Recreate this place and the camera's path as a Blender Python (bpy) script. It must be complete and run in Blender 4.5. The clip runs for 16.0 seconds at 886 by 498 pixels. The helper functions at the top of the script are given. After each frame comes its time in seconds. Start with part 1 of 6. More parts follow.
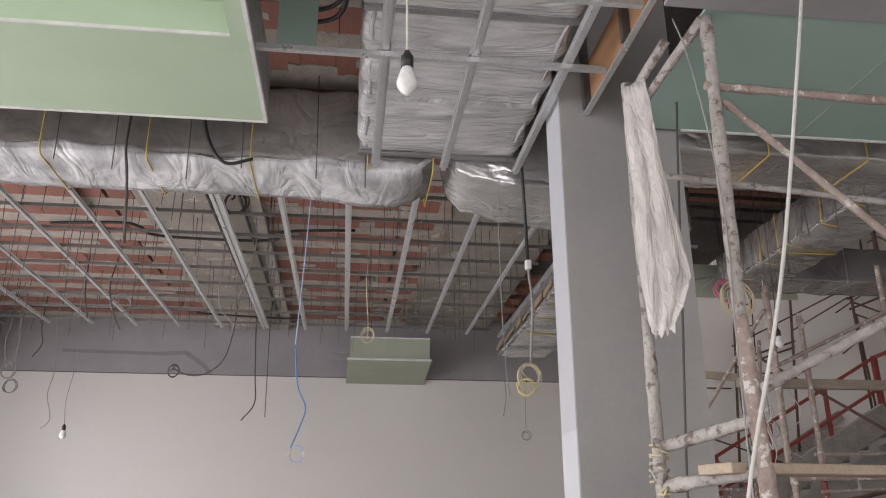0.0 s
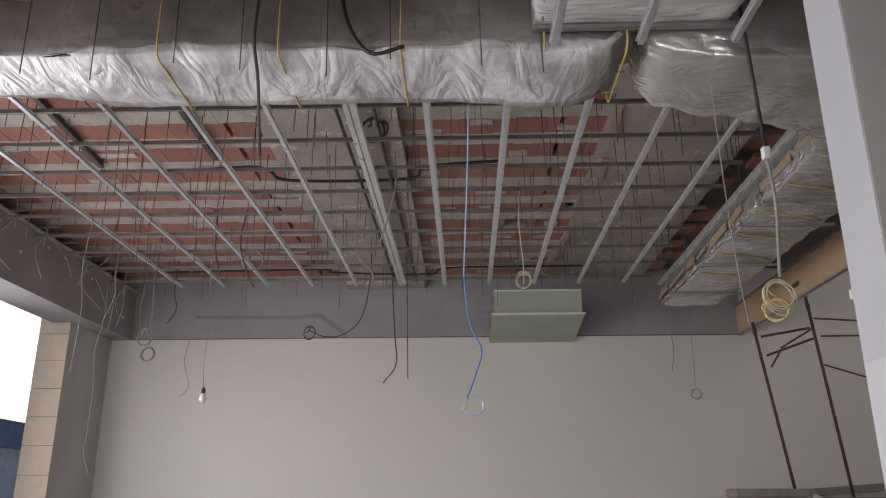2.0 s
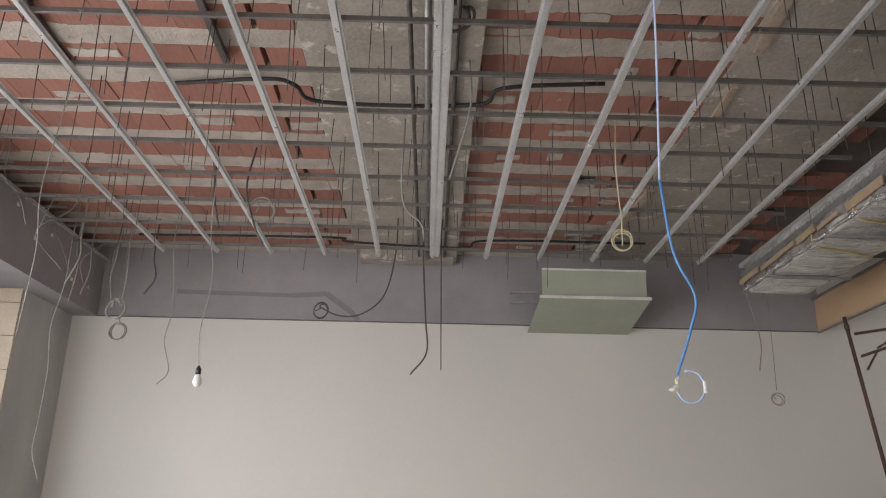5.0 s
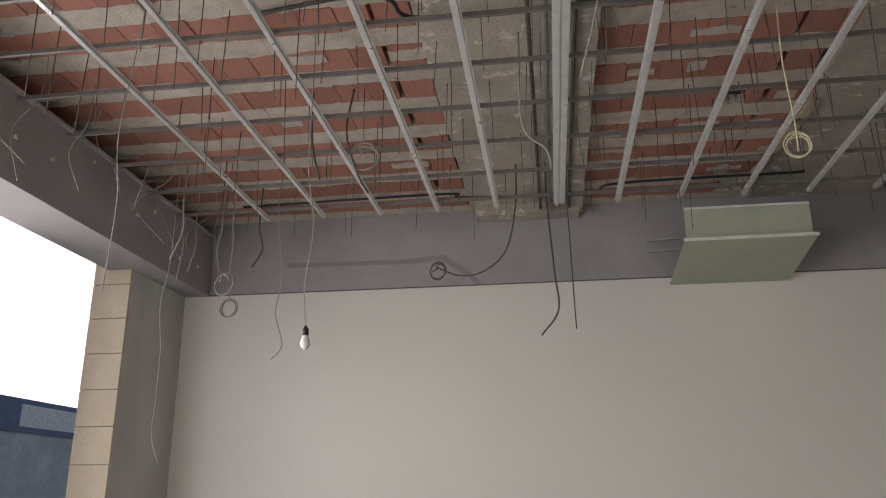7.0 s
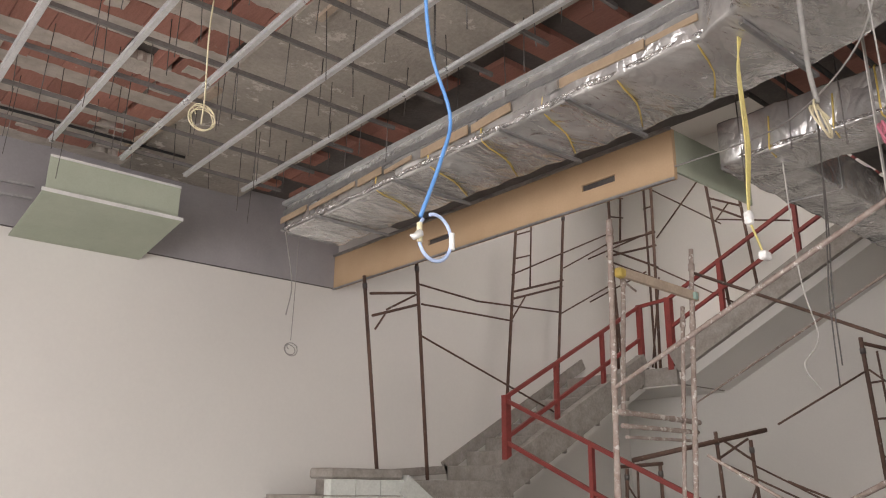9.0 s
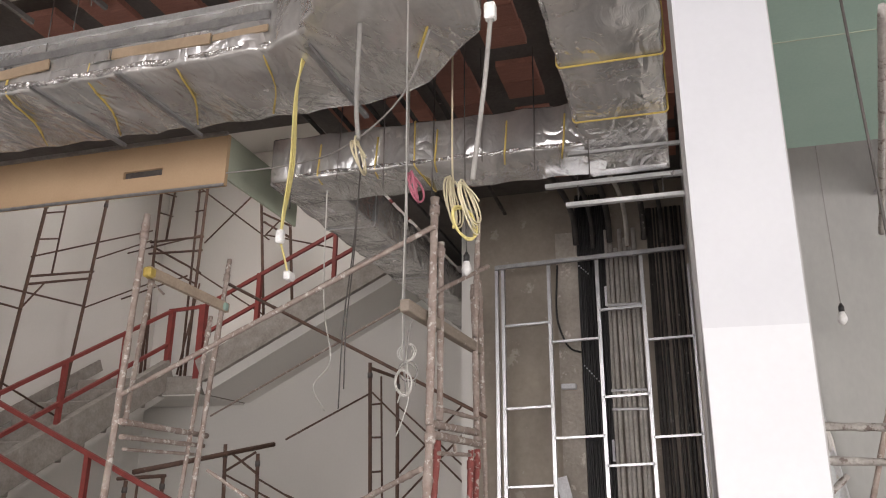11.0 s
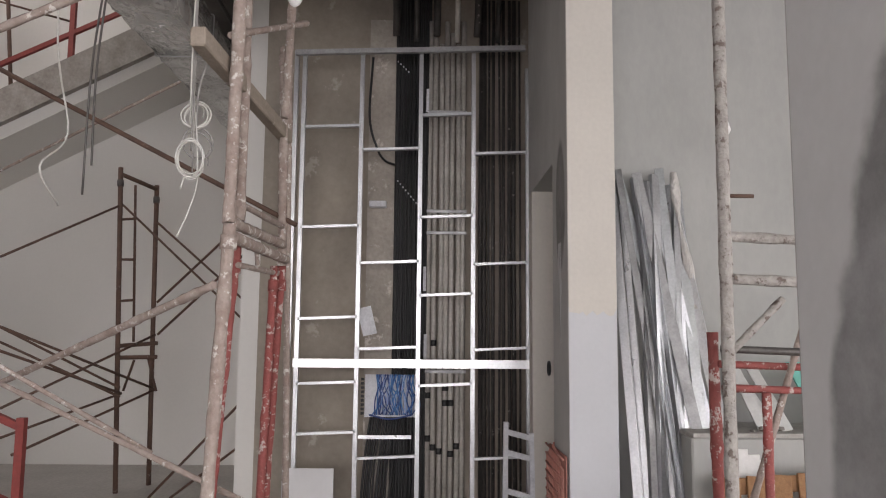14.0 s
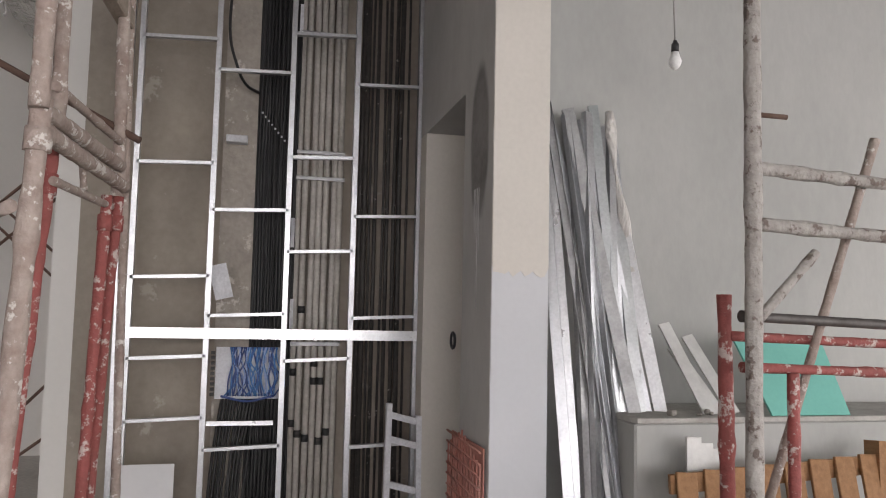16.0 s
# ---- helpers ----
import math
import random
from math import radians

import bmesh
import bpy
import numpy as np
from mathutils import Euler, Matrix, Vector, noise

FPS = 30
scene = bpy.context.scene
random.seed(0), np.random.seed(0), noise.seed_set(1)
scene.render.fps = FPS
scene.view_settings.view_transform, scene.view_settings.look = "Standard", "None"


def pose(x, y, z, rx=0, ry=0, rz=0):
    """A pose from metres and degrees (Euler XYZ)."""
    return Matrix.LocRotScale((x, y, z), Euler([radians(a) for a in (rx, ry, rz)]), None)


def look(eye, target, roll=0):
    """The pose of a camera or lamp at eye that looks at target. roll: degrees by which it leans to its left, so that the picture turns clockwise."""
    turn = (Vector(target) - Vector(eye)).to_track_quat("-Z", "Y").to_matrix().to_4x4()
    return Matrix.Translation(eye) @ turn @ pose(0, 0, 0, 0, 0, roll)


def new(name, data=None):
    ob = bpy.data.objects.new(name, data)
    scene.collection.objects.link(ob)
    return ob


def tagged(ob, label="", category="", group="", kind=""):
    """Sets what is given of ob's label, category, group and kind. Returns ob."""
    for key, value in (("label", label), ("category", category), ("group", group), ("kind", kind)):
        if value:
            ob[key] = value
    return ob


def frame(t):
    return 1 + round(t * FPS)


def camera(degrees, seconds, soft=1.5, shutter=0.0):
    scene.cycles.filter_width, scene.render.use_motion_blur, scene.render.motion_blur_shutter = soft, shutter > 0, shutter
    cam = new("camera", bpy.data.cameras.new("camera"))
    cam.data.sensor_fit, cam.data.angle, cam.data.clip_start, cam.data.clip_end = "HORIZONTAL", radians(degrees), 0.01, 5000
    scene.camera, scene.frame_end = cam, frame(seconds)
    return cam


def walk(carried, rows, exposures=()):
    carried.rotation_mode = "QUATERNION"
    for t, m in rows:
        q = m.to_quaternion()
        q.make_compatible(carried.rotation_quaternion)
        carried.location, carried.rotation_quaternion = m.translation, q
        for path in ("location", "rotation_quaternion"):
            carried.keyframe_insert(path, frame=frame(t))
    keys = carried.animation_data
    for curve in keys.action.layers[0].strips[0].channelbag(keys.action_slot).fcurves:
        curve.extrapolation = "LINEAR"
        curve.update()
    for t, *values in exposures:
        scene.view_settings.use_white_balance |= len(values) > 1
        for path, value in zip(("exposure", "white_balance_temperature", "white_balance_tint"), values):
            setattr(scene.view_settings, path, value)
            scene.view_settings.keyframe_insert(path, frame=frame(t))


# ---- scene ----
cam = camera(59.1, 16.0, soft=1.1)
PATH = [
    (0, (-0.019, 0.043, 1.459), (0.206, 1.913, 2.134), -0.0),
    (0.5, (-0.079, 0.315, 1.465), (0.011, 2.196, 2.14), 1.8),
    (1, (-0.159, 0.552, 1.472), (-0.109, 2.448, 2.109), 1.6),
    (1.5, (-0.249, 0.846, 1.447), (-0.276, 2.751, 2.056), 0.7),
    (2, (-0.406, 1.184, 1.434), (-0.46, 3.087, 2.048), -0.2),
    (2.5, (-0.606, 1.508, 1.438), (-0.646, 3.411, 2.052), 0.1),
    (3, (-0.75, 1.806, 1.451), (-0.77, 3.713, 2.054), 0.1),
    (3.5, (-0.878, 2.126, 1.455), (-0.893, 4.033, 2.059), 0.5),
    (4, (-1.066, 2.473, 1.463), (-1.055, 4.383, 2.056), 1.7),
    (4.5, (-1.194, 2.704, 1.506), (-1.14, 4.615, 2.093), 1.7),
    (5, (-1.247, 2.981, 1.527), (-1.217, 4.877, 2.162), 1.1),
    (5.2, (-1.29, 3.068, 1.535), (-1.393, 4.963, 2.166), 1.4),
    (7.3, (-1.407, 4.008, 1.412), (-1.665, 5.901, 2.006), -0.4),
    (7.5, (-1.448, 4.093, 1.386), (-1.491, 6.003, 1.977), -0.4),
    (8, (-1.541, 4.263, 1.375), (-1.053, 6.109, 1.969), -1.5),
    (8.5, (-1.471, 4.322, 1.407), (-0.598, 6.027, 1.985), -0.2),
    (9, (-1.426, 4.322, 1.404), (-0.193, 5.786, 1.984), 0.6),
    (9.5, (-1.372, 4.291, 1.399), (0.113, 5.493, 1.991), 0.8),
    (10, (-1.317, 4.24, 1.433), (0.329, 5.134, 2.132), 1.1),
    (10.2, (-1.302, 4.252, 1.435), (0.387, 5.001, 2.2), 1.3),
    (12.3, (-0.809, 4.503, 1.506), (1.124, 4.861, 1.872), -0.4),
    (12.5, (-0.715, 4.564, 1.499), (1.22, 4.921, 1.854), -0.4),
    (13, (-0.442, 4.733, 1.482), (1.513, 4.966, 1.833), 0.5),
    (13.5, (-0.152, 4.862, 1.437), (1.82, 4.933, 1.755), 0.3),
    (14, (0.154, 4.946, 1.415), (2.14, 4.898, 1.643), 0.5),
    (14.5, (0.392, 5.069, 1.432), (2.37, 4.884, 1.664), 0.9),
    (15, (0.642, 5.122, 1.404), (2.608, 4.827, 1.616), 0.6),
    (15.5, (0.911, 5.132, 1.393), (2.867, 4.775, 1.602), 0.8),
    (16, (1.151, 5.189, 1.375), (3.088, 4.72, 1.539), 1.2),
]
walk(cam, [(t, look(eye, target, roll)) for t, eye, target, roll in PATH],
     [(0, -0.28, 6650, 19), (0.5, -0.6, 6650, 19), (1, -0.78, 6650, 18), (2, -0.65, 6650, 18), (3.5, -0.45, 6750, 17), (5, -0.26, 6800, 15), (7.3, -0.65, 7000, 15), (7.6, -0.5, 7000, 15), (8, -0.05, 7000, 15), (9, 0.35, 7000, 18), (10.2, 0.35, 7000, 18), (12.4, -0.05, 6700, 18), (13.4, -0.1, 6700, 18), (14, 0.2, 6700, 18), (15, 0.2, 6700, 17), (16, 0.2, 6700, 17)])

# ---- world and light ----
world = bpy.data.worlds.new("world")
scene.world = world
world.use_nodes = True
wt = world.node_tree
sky = wt.nodes.new("ShaderNodeTexSky")
sky.sky_type = "NISHITA"
sky.sun_disc = False
sky.sun_elevation, sky.sun_rotation = radians(48), radians(250)
wt.links.new(sky.outputs["Color"], wt.nodes["Background"].inputs["Color"])
wt.nodes["Background"].inputs["Strength"].default_value = 0.12


def area_light(name, at, target, w, h, power, color=(1, 1, 1)):
    data = bpy.data.lights.new(name, "AREA")
    data.shape, data.size, data.size_y, data.energy, data.color = "RECTANGLE", w, h, power, color
    ob = new(name, data)
    ob.matrix_world = look(at, target)
    return ob


# sky light entering by the shop front on the west side and by an assumed, unseen south front
area_light("west_daylight", (-6.0, 3.6, 1.9), (0, 3.6, 1.7), 12.0, 3.2, 600, (0.97, 0.985, 1.0))
# light from behind the start, through a front that is assumed
area_light("south_daylight", (0.5, -4.3, 1.7), (0.5, 4, 1.7), 9.0, 3.2, 315, (1.0, 0.985, 0.96))
# fill light added to brighten the stair; no roof light is known there
area_light("stair_fill_light", (6.4, 9.7, 6.75), (6.4, 9.7, 0), 1.3, 1.3, 62, (1.0, 0.98, 0.95))
sun_data = bpy.data.lights.new("sun", "SUN")
sun_data.energy, sun_data.angle, sun_data.color = 0.8, radians(10), (1, 0.96, 0.9)
sun = new("sun", sun_data)
sun.matrix_world = look((-8, -3, 11), (0, 0, 0))

# ---- materials ----


def material(name, base, rough=0.7, metal=0.0, second=None, scale=6.0, amount=0.5, bump=0.15, fine=60.0, spots=None,
             spot_scale=14.0, spot_at=0.6, island=0.0, spec=0.5, coat=0.0, stretch=(1, 1, 1), grain=0.35):
    m = bpy.data.materials.new(name)
    m.use_nodes = True
    nt = m.node_tree
    n, lk = nt.nodes, nt.links
    p = n["Principled BSDF"]
    p.inputs["Roughness"].default_value, p.inputs["Metallic"].default_value = rough, metal
    p.inputs["Specular IOR Level"].default_value = spec
    p.inputs["Coat Weight"].default_value = coat
    co = n.new("ShaderNodeTexCoord")
    mp = n.new("ShaderNodeMapping")
    mp.inputs["Scale"].default_value = stretch
    geo = n.new("ShaderNodeNewGeometry")
    lk.new(geo.outputs["Position"], mp.inputs["Vector"])
    big = n.new("ShaderNodeTexNoise")
    big.inputs["Scale"].default_value, big.inputs["Detail"].default_value = scale, 6
    big.inputs["Roughness"].default_value = 0.65
    lk.new(mp.outputs["Vector"], big.inputs["Vector"])
    small = n.new("ShaderNodeTexNoise")
    small.inputs["Scale"].default_value, small.inputs["Detail"].default_value = fine, 4
    lk.new(mp.outputs["Vector"], small.inputs["Vector"])
    ramp = n.new("ShaderNodeValToRGB")
    ramp.color_ramp.elements[0].position, ramp.color_ramp.elements[1].position = 0.5 - 0.5 * amount * 0.5, 0.5 + 0.25 * amount
    ramp.color_ramp.elements[0].color = (*base, 1)
    ramp.color_ramp.elements[1].color = (*(second or [c * 0.8 for c in base]), 1)
    lk.new(big.outputs["Fac"], ramp.inputs["Fac"])
    last = ramp.outputs["Color"]
    mixf = n.new("ShaderNodeMix")
    mixf.data_type, mixf.blend_type = "RGBA", "MULTIPLY"
    mixf.inputs["Factor"].default_value = grain
    lk.new(last, mixf.inputs["A"])
    fr = n.new("ShaderNodeMapRange")
    fr.inputs["From Min"].default_value, fr.inputs["From Max"].default_value = 0.3, 0.7
    fr.inputs["To Min"].default_value, fr.inputs["To Max"].default_value = 0.65, 1.15
    lk.new(small.outputs["Fac"], fr.inputs["Value"])
    lk.new(fr.outputs["Result"], mixf.inputs["B"])
    last = mixf.outputs["Result"]
    if spots:
        sp = n.new("ShaderNodeTexNoise")
        sp.inputs["Scale"].default_value, sp.inputs["Detail"].default_value = spot_scale, 5
        sp.inputs["Roughness"].default_value = 0.7
        lk.new(geo.outputs["Position"], sp.inputs["Vector"])
        sr = n.new("ShaderNodeMapRange")
        sr.inputs["From Min"].default_value, sr.inputs["From Max"].default_value = spot_at, spot_at + 0.05
        lk.new(sp.outputs["Fac"], sr.inputs["Value"])
        mx = n.new("ShaderNodeMix")
        mx.data_type = "RGBA"
        lk.new(sr.outputs["Result"], mx.inputs["Factor"])
        lk.new(last, mx.inputs["A"])
        mx.inputs["B"].default_value = (*spots, 1)
        last = mx.outputs["Result"]
    if island:
        hv = n.new("ShaderNodeHueSaturation")
        ir = n.new("ShaderNodeMapRange")
        ir.inputs["To Min"].default_value, ir.inputs["To Max"].default_value = 1 - island, 1 + island
        lk.new(geo.outputs["Random Per Island"], ir.inputs["Value"])
        lk.new(ir.outputs["Result"], hv.inputs["Value"])
        lk.new(last, hv.inputs["Color"])
        last = hv.outputs["Color"]
    lk.new(last, p.inputs["Base Color"])
    rr = n.new("ShaderNodeMapRange")
    rr.inputs["To Min"].default_value, rr.inputs["To Max"].default_value = max(0.03, rough - 0.15), min(1, rough + 0.15)
    lk.new(big.outputs["Fac"], rr.inputs["Value"])
    lk.new(rr.outputs["Result"], p.inputs["Roughness"])
    if bump:
        add = n.new("ShaderNodeMath")
        add.operation = "ADD"
        lk.new(big.outputs["Fac"], add.inputs[0])
        lk.new(small.outputs["Fac"], add.inputs[1])
        b = n.new("ShaderNodeBump")
        b.inputs["Strength"].default_value, b.inputs["Distance"].default_value = bump, 0.02
        lk.new(add.outputs["Value"], b.inputs["Height"])
        lk.new(b.outputs["Normal"], p.inputs["Normal"])
    return m


def film_material(name, base, rough, metal, crease=5.0, strength=0.5, stretch=(1, 1, 1), cloud=0.45):
    """Plastic film or foil: cloudy patches, sharp-edged folds and finer creases."""
    m = material(name, base, rough, metal, [c * 0.9 for c in base], 2.2, 0.8, 0.0, 40, grain=0.1)
    nt = m.node_tree
    n, lk = nt.nodes, nt.links
    p = n["Principled BSDF"]
    geo = n.new("ShaderNodeNewGeometry")
    mp = n.new("ShaderNodeMapping")
    mp.inputs["Scale"].default_value = stretch
    lk.new(geo.outputs["Position"], mp.inputs["Vector"])

    def noise(scale, detail, distortion):
        t = n.new("ShaderNodeTexNoise")
        t.inputs["Scale"].default_value, t.inputs["Detail"].default_value, t.inputs["Distortion"].default_value = scale, detail, distortion
        lk.new(mp.outputs["Vector"], t.inputs["Vector"])
        return t.outputs["Fac"]

    def calc(op, a, b):
        t = n.new("ShaderNodeMath")
        t.operation = op
        for k, v in enumerate((a, b)):
            if isinstance(v, (int, float)):
                t.inputs[k].default_value = v
            else:
                lk.new(v, t.inputs[k])
        return t.outputs["Value"]
    folds = calc("ABSOLUTE", calc("SUBTRACT", noise(crease, 2.0, 1.2), 0.5), 0)
    small = calc("ABSOLUTE", calc("SUBTRACT", noise(crease * 3.1, 2.5, 1.8), 0.5), 0)
    height = calc("ADD", calc("MULTIPLY", folds, 2.4), calc("MULTIPLY", small, 0.3))
    b = n.new("ShaderNodeBump")
    b.inputs["Strength"].default_value, b.inputs["Distance"].default_value = strength, 0.05
    lk.new(height, b.inputs["Height"])
    lk.new(b.outputs["Normal"], p.inputs["Normal"])
    tone = n.new("ShaderNodeMapRange")
    tone.inputs["From Min"].default_value, tone.inputs["From Max"].default_value = 0.36, 0.64
    tone.inputs["To Min"].default_value, tone.inputs["To Max"].default_value = 1 - cloud, 1 + cloud * 0.35
    lk.new(noise(crease * 0.9, 5.0, 0.8), tone.inputs["Value"])
    mx = n.new("ShaderNodeMix")
    mx.data_type, mx.blend_type = "RGBA", "MULTIPLY"
    mx.inputs["Factor"].default_value = 1.0
    lk.new(p.inputs["Base Color"].links[0].from_socket, mx.inputs["A"])
    lk.new(tone.outputs["Result"], mx.inputs["B"])
    lk.new(mx.outputs["Result"], p.inputs["Base Color"])
    return m


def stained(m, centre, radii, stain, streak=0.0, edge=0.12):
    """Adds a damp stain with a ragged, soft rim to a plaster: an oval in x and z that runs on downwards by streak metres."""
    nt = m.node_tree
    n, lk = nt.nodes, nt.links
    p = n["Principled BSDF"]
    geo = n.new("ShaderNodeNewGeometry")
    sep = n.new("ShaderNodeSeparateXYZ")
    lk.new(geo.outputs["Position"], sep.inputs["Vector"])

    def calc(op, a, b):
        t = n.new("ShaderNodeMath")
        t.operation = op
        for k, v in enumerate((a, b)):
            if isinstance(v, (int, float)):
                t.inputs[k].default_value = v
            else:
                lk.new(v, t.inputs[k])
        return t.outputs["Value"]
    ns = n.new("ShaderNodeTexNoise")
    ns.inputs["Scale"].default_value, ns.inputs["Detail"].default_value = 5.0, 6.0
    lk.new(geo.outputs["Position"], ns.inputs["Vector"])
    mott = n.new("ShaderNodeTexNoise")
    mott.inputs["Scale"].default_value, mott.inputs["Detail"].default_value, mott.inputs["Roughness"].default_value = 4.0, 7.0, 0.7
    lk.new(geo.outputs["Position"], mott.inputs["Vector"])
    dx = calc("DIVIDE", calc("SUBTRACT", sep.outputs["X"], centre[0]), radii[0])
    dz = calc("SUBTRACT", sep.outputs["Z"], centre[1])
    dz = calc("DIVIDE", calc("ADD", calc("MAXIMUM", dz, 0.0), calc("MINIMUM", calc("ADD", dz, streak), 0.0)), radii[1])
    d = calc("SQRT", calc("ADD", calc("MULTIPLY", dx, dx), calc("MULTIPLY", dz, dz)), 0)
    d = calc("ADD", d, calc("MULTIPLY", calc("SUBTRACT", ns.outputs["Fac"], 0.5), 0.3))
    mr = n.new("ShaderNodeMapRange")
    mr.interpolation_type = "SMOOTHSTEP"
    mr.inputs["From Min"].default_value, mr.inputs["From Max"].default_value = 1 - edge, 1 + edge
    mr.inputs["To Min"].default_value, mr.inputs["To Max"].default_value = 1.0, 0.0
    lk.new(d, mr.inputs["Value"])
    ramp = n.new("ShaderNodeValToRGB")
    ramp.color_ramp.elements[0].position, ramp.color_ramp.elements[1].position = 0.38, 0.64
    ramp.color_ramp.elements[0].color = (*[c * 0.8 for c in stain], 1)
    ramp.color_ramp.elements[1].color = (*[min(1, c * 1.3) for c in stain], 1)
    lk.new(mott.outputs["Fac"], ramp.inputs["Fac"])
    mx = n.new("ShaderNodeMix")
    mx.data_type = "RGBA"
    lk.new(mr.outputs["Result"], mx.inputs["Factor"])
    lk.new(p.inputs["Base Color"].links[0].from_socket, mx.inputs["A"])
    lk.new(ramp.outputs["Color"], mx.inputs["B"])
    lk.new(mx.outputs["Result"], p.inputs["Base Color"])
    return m


